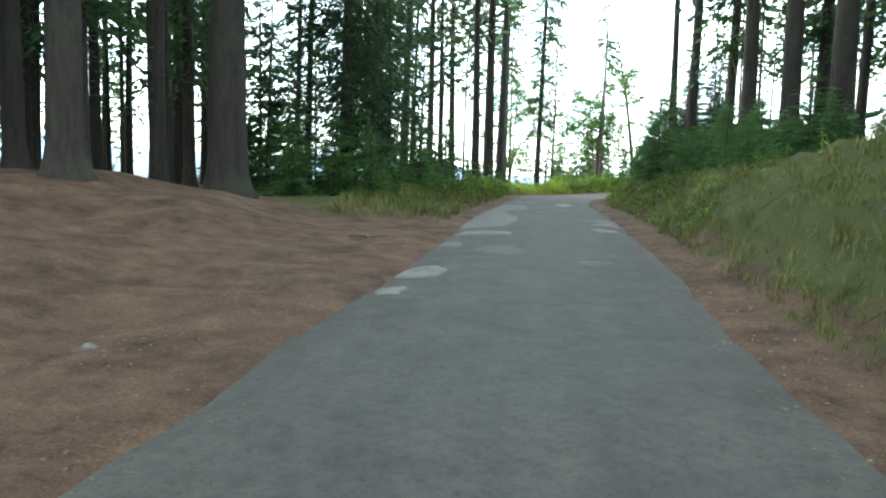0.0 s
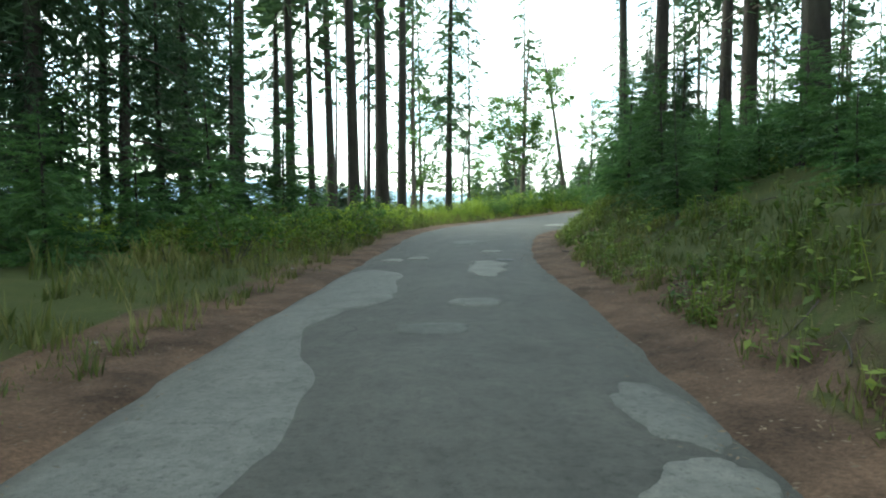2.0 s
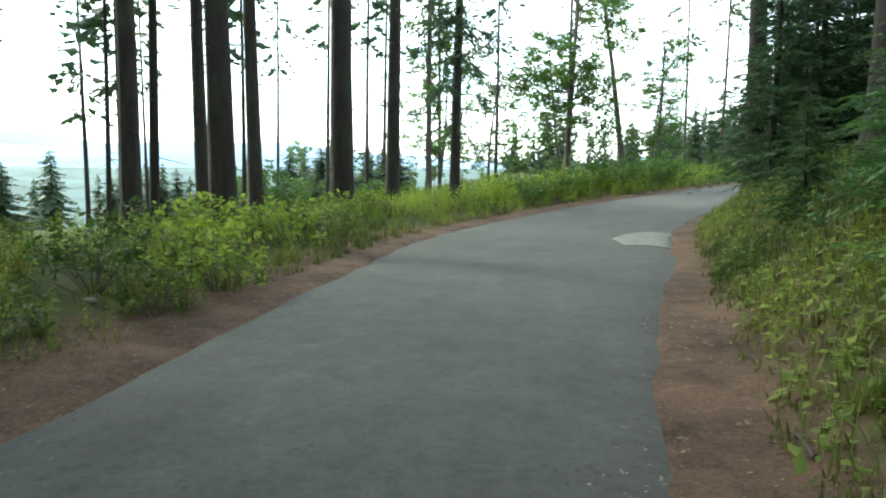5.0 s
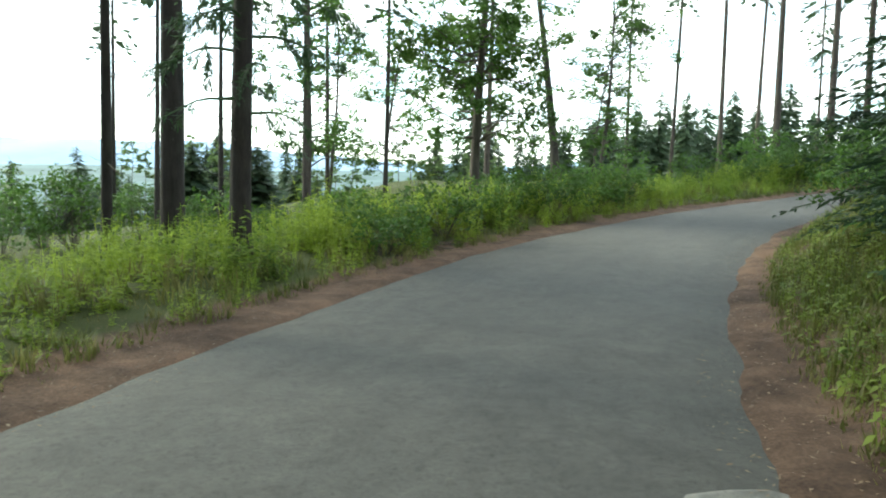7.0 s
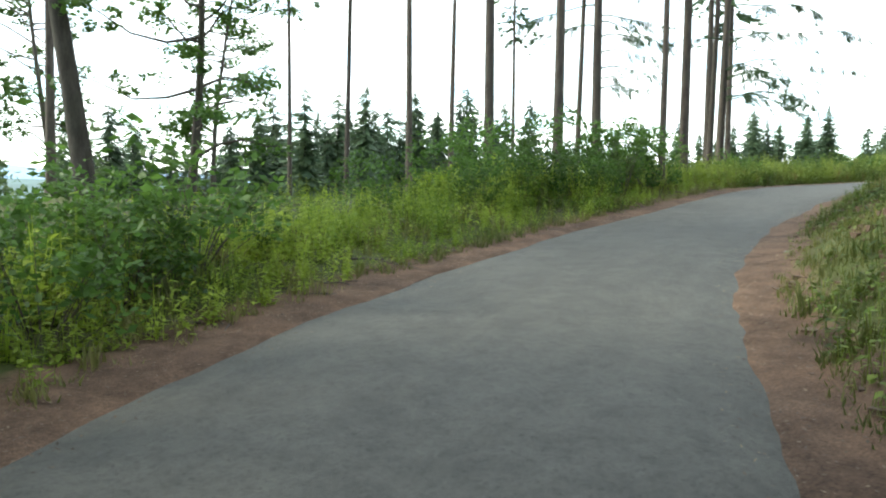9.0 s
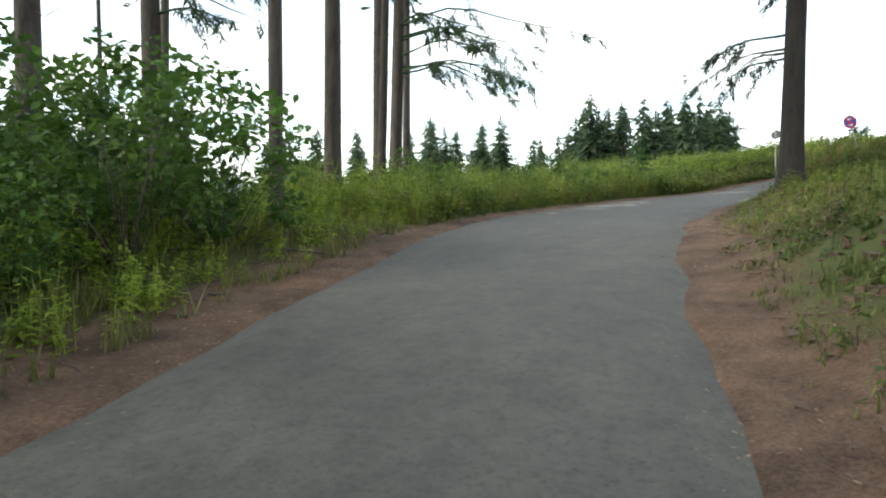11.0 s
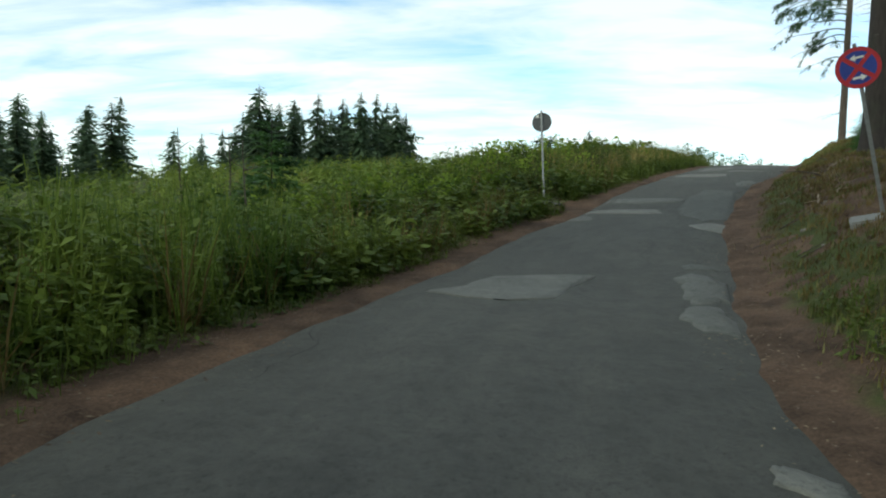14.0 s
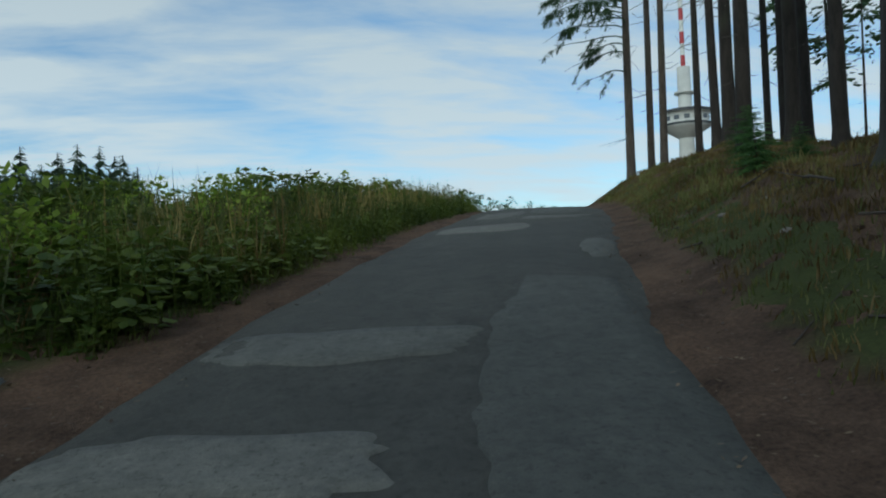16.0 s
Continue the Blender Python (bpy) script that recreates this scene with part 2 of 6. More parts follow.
M_LITTER = mat("dead_leaves", leafy([(0.03, 0.02, 0.013), (0.12, 0.075, 0.045), (0.30, 0.22, 0.13)], 0.1))
M_TWIG = mat("dead_twigs", plain((0.075, 0.06, 0.05), 0.9))
M_CLOD = mat("soil_clods", plain((0.085, 0.055, 0.036), 0.95, 0, 30, 0.4))
M_DEADWOOD = mat("pale_dead_wood", plain((0.24, 0.185, 0.13), 0.9, 0, 20, 0.3))
M_STEEL = mat("galvanised_steel", plain((0.24, 0.245, 0.25), 0.55, 0.6, 30))
M_SIGNBACK = mat("grey_sign_back", plain((0.065, 0.067, 0.072), 0.6, 0.2, 25))
M_RED = mat("sign_red", plain((0.42, 0.03, 0.04), 0.4, 0, 30, 0.1))
M_BLUE = mat("sign_blue", plain((0.035, 0.06, 0.28), 0.4, 0, 30, 0.1))
M_WHITE = mat("white_paint", plain((0.75, 0.75, 0.73), 0.5, 0, 30, 0.06))
M_RUBBER = mat("recycled_base_plate", plain((0.20, 0.195, 0.185), 0.85, 0, 30))
M_CONCRETE = mat("pale_concrete", plain((0.62, 0.61, 0.58), 0.85, 0, 0.6, 0.12))
M_TOWERDARK = mat("dark_glazing", plain((0.10, 0.11, 0.13), 0.3, 0, 2))
M_STONE = mat("pale_stone", plain((0.19, 0.17, 0.15), 0.9, 0, 25, 0.3))
# ridge and hills below carry the blue of distance haze in their base colour
M_RIDGE = mat("haze_tinted_ridge", plain((0.10, 0.155, 0.15), 1.0, 0, 0.02, 0.3))
M_BIRCH = mat("birch_leaves", leafy([(0.09, 0.15, 0.05), (0.14, 0.21, 0.075), (0.20, 0.28, 0.11)], 0.4))
M_HILL = mat("haze_tinted_hills", plain((0.30, 0.42, 0.56), 1.0, 0, 0.004, 0.12))

# ---- mesh helpers ----


def smooth(a, b, x):
    t = np.clip((np.asarray(x, float) - a) / (b - a), 0, 1)
    return t * t * (3 - 2 * t)


def mesh(name, v, f, material, shade=False):
    """A mesh from an array of places and an array of triangles or quads."""
    v, f = np.asarray(v, np.float32), np.asarray(f, np.int32)
    me = bpy.data.meshes.new(name)
    me.vertices.add(len(v))
    me.vertices.foreach_set("co", v.ravel())
    me.loops.add(f.size)
    me.loops.foreach_set("vertex_index", f.ravel())
    me.polygons.add(len(f))
    me.polygons.foreach_set("loop_start", np.arange(0, f.size, f.shape[1], dtype=np.int32))
    if shade:
        me.polygons.foreach_set("use_smooth", np.ones(len(f), bool))
    me.update(calc_edges=True)
    me.validate()
    me.materials.append(material)
    return me


def child(name, me, parent, label=""):
    ob = new(name, me)
    ob.parent = parent
    return tagged(ob, label)


def part(name, bm, material, parent, label=""):
    me = bpy.data.meshes.new(name)
    bm.to_mesh(me)
    bm.free()
    me.materials.append(material)
    return child(name, me, parent, label)


def tube(points, radii, sides=8):
    """Places and quads of a round, tapering limb along points."""
    points = np.asarray(points, float)
    d = np.gradient(points, axis=0)
    d /= np.linalg.norm(d, axis=1)[:, None]
    ref = np.where(np.abs(d[:, 2:3]) > 0.9, np.array([[1.0, 0, 0]]), np.array([[0, 0, 1.0]]))
    a = np.cross(d, ref)
    a /= np.linalg.norm(a, axis=1)[:, None]
    b = np.cross(d, a)
    ang = np.linspace(0, 2 * np.pi, sides, endpoint=False)
    ring = points[:, None] + np.asarray(radii)[:, None, None] * (np.cos(ang)[None, :, None] * a[:, None] + np.sin(ang)[None, :, None] * b[:, None])
    v = ring.reshape(-1, 3)
    n = len(points)
    i, j = np.meshgrid(np.arange(n - 1), np.arange(sides), indexing="ij")
    f = np.stack([i * sides + j, i * sides + (j + 1) % sides, (i + 1) * sides + (j + 1) % sides, (i + 1) * sides + j], -1).reshape(-1, 4)
    return v, f


def join(pieces):
    vs, fs, k = [], [], 0
    for v, f in pieces:
        vs.append(v)
        fs.append(np.asarray(f) + k)
        k += len(v)
    return np.concatenate(vs), np.concatenate(fs)


def fronds(rng, base, way, length, n, width, droop, hang=0.25, fat=1.0):
    """Sprays of a conifer: along each bough, twigs to both sides, each a slim kite that hangs a little."""
    k = len(base)
    way = way / np.linalg.norm(way, axis=1)[:, None]
    side = np.cross(way, [0, 0, 1.0])
    side /= np.linalg.norm(side, axis=1)[:, None] + 1e-9
    u = (np.arange(n) + 0.6) / n
    u = u[None, :] + rng.uniform(-0.3, 0.3, (k, n)) / n
    p = base[:, None] + way[:, None] * (length[:, None] * u)[..., None]
    p[..., 2] -= droop[:, None] * length[:, None] * u ** 2
    out = []
    for sgn in (-1, 1):
        w = width[:, None] * (1.1 - 0.75 * u) * rng.uniform(0.6, 1.25, (k, n))
        yaw = rng.uniform(0.35, 1.0, (k, n))
        tip = rng.uniform(-0.35, 1.25, (k, n)) * (0.45 + 1.6 * hang)
        t = side[:, None] * (sgn * w * np.cos(tip))[..., None] + way[:, None] * (w * yaw)[..., None]
        t[..., 2] -= w * np.sin(tip)
        wid = way[:, None] * (fat * length[:, None] / n * rng.uniform(0.35, 0.75, (k, n)))[..., None]
        wid = wid + np.stack([np.zeros((k, n)), np.zeros((k, n)), rng.uniform(-0.16, 0.16, (k, n)) * w], -1)
        out.append(np.stack([p, p + t * 0.5 + wid, p + t, p + t * 0.5 - wid * 0.6], 2).reshape(-1, 3))
    v = np.concatenate(out)
    return v, np.arange(len(v)).reshape(-1, 4)


# ---- the lie of the land ----
AXIS = [(-1.5, -40, -0.35), (-0.2, -8, 0.04), (0, 0, 0.1), (0.79, 6.06, 0.36), (1.95, 11.62, 0.67), (2.98, 16.83, 0.88), (4.4, 23.2, 1.04), (6.06, 29.53, 1.2), (8.03, 36.99,
        1.16), (11.33, 44.41, 1.21), (15.84, 51.3, 1.5), (21.25, 55.99, 1.96), (28.6, 60.2, 2.63), (36.24, 63.44, 3.36), (45.11, 65.1, 3.78), (51.96, 65.17, 4.13), (58.04,
        64.15, 4.59), (60.61, 63.44, 4.98), (63.6, 62.2, 5.46), (67.2, 60.9, 6.1), (72.2, 59.2, 6.7), (79, 56.9, 7.5), (87, 54.5, 8.15), (96, 51.9, 8.45), (110, 47.8, 8.2),
        (150, 36, 6.5)]
LEFT_EDGE = ((-40, 1.93), (0, 1.93), (4, 1.9), (8, 1.84), (12, 1.97), (16, 2.16), (20, 2.28), (24, 2.54), (28, 2.85), (32, 3.1), (36, 3.25), (40, 3.55), (44, 3.66), (48, 3.6), (52, 3.45), (56, 3.33),
             (60, 3.35), (64, 3.1), (68, 2.85), (72, 2.4), (76, 2.15), (80, 2.35), (84, 2.6), (88, 2.6), (92, 2.6), (96, 2.54), (100, 2.46), (104, 2.4), (108, 2.45), (112, 2.4), (116, 2.55), (121, 2.4), (140, 2.6))
RIGHT_EDGE = ((-40, 1.93), (0, 1.93), (4, 1.87), (8, 1.66), (12, 1.3), (16, 1.1), (20, 0.75), (24, 0.4), (28, 0.25), (32, 0.6), (36, 1.2), (40, 1.25), (44, 1.22), (48, 1.15), (52, 1.24), (56, 1.22), (60, 0.95),
              (64, 0.76), (68, 0.68), (72, 0.85), (76, 1.3), (80, 1.4), (84, 1.37), (88, 1.37), (92, 1.33), (96, 1.26), (100, 1.2), (102, 1.12), (104, 0.92), (106, 0.65), (108, 0.48), (110, 0.53), (112, 0.6), (116, 0.88), (121, 1.1), (140, 1.2))


def spline(points, step=0.5):
    p = np.array(points, float)
    out = []
    for k in range(len(p) - 1):
        p0, p1, p2, p3 = p[max(k - 1, 0)], p[k], p[k + 1], p[min(k + 2, len(p) - 1)]
        d01, d12, d23 = [max(np.linalg.norm(b - a), 1e-3) ** 0.5 for a, b in ((p0, p1), (p1, p2), (p2, p3))]
        m1 = (p2 - p1) if k == 0 else (p2 - p1 + d12 * ((p1 - p0) / d01 - (p2 - p0) / (d01 + d12)))
        m2 = (p2 - p1) if k == len(p) - 2 else (p2 - p1 + d12 * ((p3 - p2) / d23 - (p3 - p1) / (d12 + d23)))
        n = max(2, int(np.linalg.norm(p2 - p1) / step))
        t = np.linspace(0, 1, n, endpoint=False)[:, None]
        out.append((2 * t ** 3 - 3 * t ** 2 + 1) * p1 + (t ** 3 - 2 * t ** 2 + t) * m1 + (-2 * t ** 3 + 3 * t ** 2) * p2 + (t ** 3 - t ** 2) * m2)
    return np.concatenate(out + [p[-1:]])


AX = spline(AXIS)
AS = np.concatenate([[0], np.cumsum(np.linalg.norm(np.diff(AX[:, :2], axis=0), axis=1))])
AS -= AS[np.argmin(np.hypot(AX[:, 0], AX[:, 1]))]
ADIR = np.gradient(AX[:, :2], axis=0)
ADIR /= np.linalg.norm(ADIR, axis=1)[:, None]


def edge(table, s):
    return np.interp(s, *zip(*table))


def on_road(s, d):
    """The place on the road's surface s metres along it and d metres to the right of its axis."""
    s, d = np.asarray(s, float), np.asarray(d, float)
    x, y, z = (np.interp(s, AS, AX[:, k]) for k in range(3))
    dx, dy = (np.interp(s, AS, ADIR[:, k]) for k in range(2))
    return np.stack([x + dy * d, y - dx * d, z], -1)


def beside(x, y):
    """s, d and the road's height at the axis point next to (x, y)."""
    x, y = np.atleast_1d(x).astype(float), np.atleast_1d(y).astype(float)
    s, d, z = np.empty(len(x)), np.empty(len(x)), np.empty(len(x))
    for a in range(0, len(x), 4000):
        q = slice(a, a + 4000)
        dx, dy = x[q, None] - AX[None, :, 0], y[q, None] - AX[None, :, 1]
        k = np.argmin(dx * dx + dy * dy, 1)
        r = np.arange(len(k))
        ex, ey = dx[r, k], dy[r, k]
        s[q] = AS[k] + ex * ADIR[k, 0] + ey * ADIR[k, 1]
        cross = ex * ADIR[k, 1] - ey * ADIR[k, 0]
        d[q] = np.sign(cross) * np.hypot(ex, ey)
        near = np.hypot(ex, ey) < 12
        d[q] = np.where(near, cross, d[q])
        z[q] = np.interp(s[q], AS, AX[:, 2])
    return s, d, z


def waves(x, y, seed, size):
    """Cheap smooth unevenness, about -1 to 1."""
    r = np.random.RandomState(seed)
    out = 0
    for k in range(7):
        a, w = r.uniform(0, 6.28), r.uniform(0.6, 2.2) / size
        out = out + np.sin((x * math.cos(a) + y * math.sin(a)) * w * 6.28 + r.uniform(0, 6.28))
    return out / 3.2


def height(x, y):
    """The ground's height and how green it is."""
    x, y = np.atleast_1d(x).astype(float), np.atleast_1d(y).astype(float)
    s, d, z = beside(x, y)
    el, er = -d - edge(LEFT_EDGE, s), d - edge(RIGHT_EDGE, s)
    rough = waves(x, y, 3, 5.0) * 0.10 + waves(x, y, 4, 1.7) * 0.05 + np.where(d > 0, waves(x, y, 14, 2.4) * 0.12 * smooth(0.5, 1.6, er) * (1 - smooth(4, 7, er)), 0)
    # valley side
    lot = 1 - smooth(11, 20, s)
    drop = smooth(30, 42, s) * (1 - smooth(58, 72, s))
    rise = lot * 0.95 * smooth(1.0, 8, el) + (1 - lot) * 0.16 * smooth(0.7, 2.2, el)
    field = smooth(70, 84, s) * (1 - 0.8 * smooth(98, 118, s))
    fall = np.where(el > 4, el - 4, 0)
    left = rise - drop * (0.16 * np.clip(el - 2.2, 0, 15)) - 0.012 * fall - field * 0.10 * np.clip(el - 1.5, 0, 26) - 0.16 * np.maximum(el - 34, 0)
    left = np.maximum(left, -46 + 0.004 * el)
    # bank on the other side
    tall = 1.55 - 0.38 * smooth(91, 97, s) + 0.25 * np.sin(s * 0.21) - 0.5 * smooth(60, 68, s) * (1 - smooth(88, 94, s))
    begin = 0.3 - 0.05 * smooth(58, 64, s) + 0.1 * smooth(98.5, 100.5, s) * (1 - smooth(103, 105, s)) - 0.1 * smooth(84, 88, s)
    right = tall * (0.55 * smooth(begin, begin + 1.5, er) + 0.45 * smooth(begin + 0.6, begin + 3.8, er)) + 0.05 * np.clip(er - 3.5, 0, 60)
    off = np.where(d < 0, left, right)
    away = np.maximum(el, er)
    far = np.hypot(x - 40, y - 50)
    zz = z + off + rough * smooth(0.5, 2.2, away)
    zz = np.where(away < 0.15, z - 0.07, np.where(away < 0.9, z - 0.07 + 0.075 * smooth(0.1, 0.55, away) + off, zz))
    zz = zz * (1 - smooth(300, 1400, far)) - 42 * smooth(300, 1400, far)
    green = np.where(d < 0, smooth(0.7, 1.2, el) * (1 - 0.85 * lot * (1 - 0.6 * smooth(10, 16, el))),
                     0.8 * smooth(0.3, 0.7, er) * (1 - 0.5 * smooth(76, 84, s) * (1 - smooth(90, 96, s)) - 0.38 * smooth(90, 96, s) - 0.16 * smooth(98, 106, s)) * (1 - 0.3 * smooth(4, 8, er)))
    green = np.where(far > 150, 1.0, green)
    return zz, green


def stepped(lo, hi, step, reach, grow=1.18):
    mid = np.arange(lo, hi + step / 2, step)
    out, gap, a = [], step, 0.0
    while a < reach:
        gap *= grow
        a += gap
        out.append(a)
    out = np.array(out)
    return np.concatenate([lo - out[::-1], mid, hi + out])


gx, gy = stepped(-22, 104, 0.6, 4200), stepped(-18, 92, 0.6, 4200)
X, Y = np.meshgrid(gx, gy, indexing="ij")
Z, GREEN = height(X.ravel(), Y.ravel())
nx, ny = len(gx), len(gy)
i, j = np.meshgrid(np.arange(nx - 1), np.arange(ny - 1), indexing="ij")
quads = np.stack([i * ny + j, (i + 1) * ny + j, (i + 1) * ny + j + 1, i * ny + j + 1], -1).reshape(-1, 4)
ground_mesh = mesh("ground", np.stack([X.ravel(), Y.ravel(), Z], -1), quads, M_GROUND, True)
attr = ground_mesh.attributes.new("green", "FLOAT", "POINT")
attr.data.foreach_set("value", GREEN.astype(np.float32))
tagged(new("ground", ground_mesh), "brown needle litter and mossy grass on sloping forest ground", "ground", kind="structure")


def ground_z(x, y):
    return height(x, y)[0]


# ---- the road ----
rs = np.arange(-36, 148, 0.35)
cols = 11
rng = np.random.RandomState(5)
wob = np.interp(rs, np.arange(-40, 152, 0.6), rng.uniform(-0.03, 0.03, 320))
wob2 = np.interp(rs, np.arange(-40, 152, 0.6), rng.uniform(-0.03, 0.03, 320))
rl, rr = -edge(LEFT_EDGE, rs) + wob, edge(RIGHT_EDGE, rs) + wob2
rows_v = []
for c in range(cols):
    u = c / (cols - 1)
    q = on_road(rs, rl + (rr - rl) * u)
    q[:, 2] += 0.03 * (1 - (2 * u - 1) ** 2) - (0.05 if c in (0, cols - 1) else 0)
    q[:, 2] += waves(q[:, 0], q[:, 1], 8, 2.5) * 0.006
    rows_v.append(q)
rv = np.stack(rows_v, 1).reshape(-1, 3)
i, j = np.meshgrid(np.arange(len(rs) - 1), np.arange(cols - 1), indexing="ij")
rf = np.stack([i * cols + j, i * cols + j + 1, (i + 1) * cols + j + 1, (i + 1) * cols + j], -1).reshape(-1, 4)
road_mesh = mesh("road", rv, rf, M_ROAD, True)
lane = road_mesh.attributes.new("lane", "FLOAT_VECTOR", "POINT")
lane.data.foreach_set("vector", np.stack([rl[:, None] + (rr - rl)[:, None] * np.linspace(0, 1, cols), np.repeat(rs[:, None], cols, 1), np.zeros((len(rs), cols))], -1).astype(np.float32).ravel())
road = tagged(new("road", road_mesh), "narrow worn grey asphalt forest road with pale repair patches", "road", kind="structure")


def shoulder(side, seed):
    """Litter and soil that creep over the asphalt's edge in an uneven line."""
    ss = np.arange(-36, 146, 0.16)
    r = np.random.RandomState(seed)
    creep = np.interp(ss, np.arange(-40, 150, 0.33), r.uniform(-0.06, 0.04, 576)) + np.interp(ss, np.arange(-40, 150, 0.9), r.uniform(-0.11, 0.06, 212)) + np.interp(ss, np.arange(-40, 150, 2.3), r.uniform(-0.11, 0.08, 83))
    ev = []
    for e, lift in ((-0.1, -0.045), (0.04, 0.0), (0.25, 0.008), (0.5, 0.02), (0.8, 0.02), (1.1, 0.015), (1.35, -0.12)):
        w = edge(LEFT_EDGE if side < 0 else RIGHT_EDGE, ss) + e + creep * (1 - e / 1.6)
        q = on_road(ss, side * w)
        base = np.where(e < 0.35, q[:, 2], ground_z(q[:, 0], q[:, 1]))
        q[:, 2] = base + lift + (r.uniform(-0.008, 0.008, len(ss)) if e > 0.04 else 0)
        ev.append(q)
    n = len(ev)
    v = np.stack(ev, 1).reshape(-1, 3)
    i, j = np.meshgrid(np.arange(len(ss) - 1), np.arange(n - 1), indexing="ij")
    f = np.stack([i * n + j, i * n + j + 1, (i + 1) * n + j + 1, (i + 1) * n + j], -1).reshape(-1, 4)
    me = mesh("verge", v, f if side > 0 else f[:, ::-1], M_GROUND, True)
    at = me.attributes.new("green", "FLOAT", "POINT")
    cover = np.tile(np.array([0, 0, 0, 0.1, 0.3, 0.6, 0.9] if side < 0 else [0, 0, 0, 0.2, 0.5, 0.65, 0.72]), (len(ss), 1))
    if side < 0:
        cover = cover * smooth(12, 20, ss)[:, None]
    high = smooth(82, 94, ss)[:, None] * np.array([0, 0, 0.12, 0.28, 0.3, 0.2, 0.05])
    cover = np.minimum(cover + high, 0.9)
    at.data.foreach_set("value", cover.astype(np.float32).ravel())
    return tagged(new("verge", me), "reddish-brown needle litter and soil along the asphalt", "verge", kind="structure")


shoulder(-1, 61)
shoulder(1, 62)


def road_z(s, d):
    u = (d + edge(LEFT_EDGE, s)) / (edge(LEFT_EDGE, s) + edge(RIGHT_EDGE, s))
    q = on_road(s, d)
    return q[..., 2] + 0.03 * (1 - (2 * u - 1) ** 2) - 0.05 * np.clip((np.abs(2 * u - 1) - 0.8) / 0.2, 0, 1) + waves(q[..., 0], q[..., 1], 8, 2.5) * 0.006


def patch_mesh(s0, s1, d0, d1, seed, material, jag=0.16, lift=0.009, shear=0.0):
    """An uneven slab of repair asphalt with a thin rim."""
    r = np.random.RandomState(seed)
    n = 56
    a = np.linspace(0, 2 * np.pi, n, endpoint=False)
    pw = r.uniform(0.6, 0.95)
    cs, cd = np.sign(np.cos(a)) * np.abs(np.cos(a)) ** pw, np.sign(np.sin(a)) * np.abs(np.sin(a)) ** pw
    k = 1.0 + r.uniform(-0.05, 0.05, n)
    for q, amp in ((2, 0.12), (3, 0.18), (4, 0.14), (6, 0.12), (9, 0.10), (14, 0.06)):
        k = k + r.uniform(0.4, 1.0) * amp * np.sin(q * a + r.uniform(0, 6.28))
    ks, kd = (1 + (k - 1) * min(0.6, 0.9 / (q1 - q0)) for q0, q1 in ((s0, s1), (d0, d1)))
    shear = shear + r.uniform(-0.15, 0.15) * (s1 - s0)
    v = []
    for ring, z in ((0.0, lift), (0.5, lift), (0.94, lift), (1.0, -0.01)):
        ss = (s0 + s1) / 2 + cs * ks * (s1 - s0) / 2 * ring + shear * cd * ring
        dd = (d0 + d1) / 2 + cd * kd * (d1 - d0) / 2 * ring
        dd = np.clip(dd, -edge(LEFT_EDGE, ss) + 0.12, edge(RIGHT_EDGE, ss) - 0.12)
        q = on_road(ss, dd)
        q[:, 2] = road_z(ss, dd) + z
        v.append(q)
    f = []
    for ring in range(3):
        for m in range(n):
            f.append((ring * n + m, ring * n + (m + 1) % n, (ring + 1) * n + (m + 1) % n, (ring + 1) * n + m))
    return mesh("patch", np.concatenate(v), f, material)


def outline_patch(corners, seed, material, lift):
    """A slab of repair asphalt whose ragged rim follows corners, given as (s, d)."""
    r = np.random.RandomState(seed)
    c = np.array(corners, float)
    ss = np.arange(c[:, 0].min() + 0.02, c[:, 0].max() - 0.01, 0.07)
    lo, hi = [], []
    for t in ss:
        cut = []
        for p, q in zip(c, np.roll(c, -1, 0)):
            if (p[0] - t) * (q[0] - t) <= 0 and p[0] != q[0]:
                cut.append(p[1] + (q[1] - p[1]) * (t - p[0]) / (q[0] - p[0]))
        lo.append(min(cut))
        hi.append(max(cut))
    ragged = [np.interp(ss, np.arange(ss[0] - 1, ss[-1] + 1, 0.17), r.uniform(-0.035, 0.035, len(np.arange(ss[0] - 1, ss[-1] + 1, 0.17)))) for _ in range(2)]
    lo, hi = np.array(lo) + ragged[0], np.array(hi) + ragged[1]
    lo, hi = np.maximum(lo, -edge(LEFT_EDGE, ss) + 0.05), np.minimum(hi, edge(RIGHT_EDGE, ss) - 0.05)
    hi = np.maximum(hi, lo + 0.04)
    v, across = [], (0.0, 0.015, 0.15, 0.3, 0.45, 0.6, 0.72, 0.84, 0.985, 1.0)
    for u in across:
        d = lo + (hi - lo) * u
        q = on_road(ss, d)
        q[:, 2] = road_z(ss, d) + (-0.01 if u in (0.0, 1.0) else lift)
        v.append(q)
    n = len(across)
    i, j = np.meshgrid(np.arange(len(ss) - 1), np.arange(n - 1), indexing="ij")
    f = np.stack([i * n + j, i * n + j + 1, (i + 1) * n + j + 1, (i + 1) * n + j], -1).reshape(-1, 4)
    return mesh("patch", np.stack(v, 1).reshape(-1, 3), f, material)


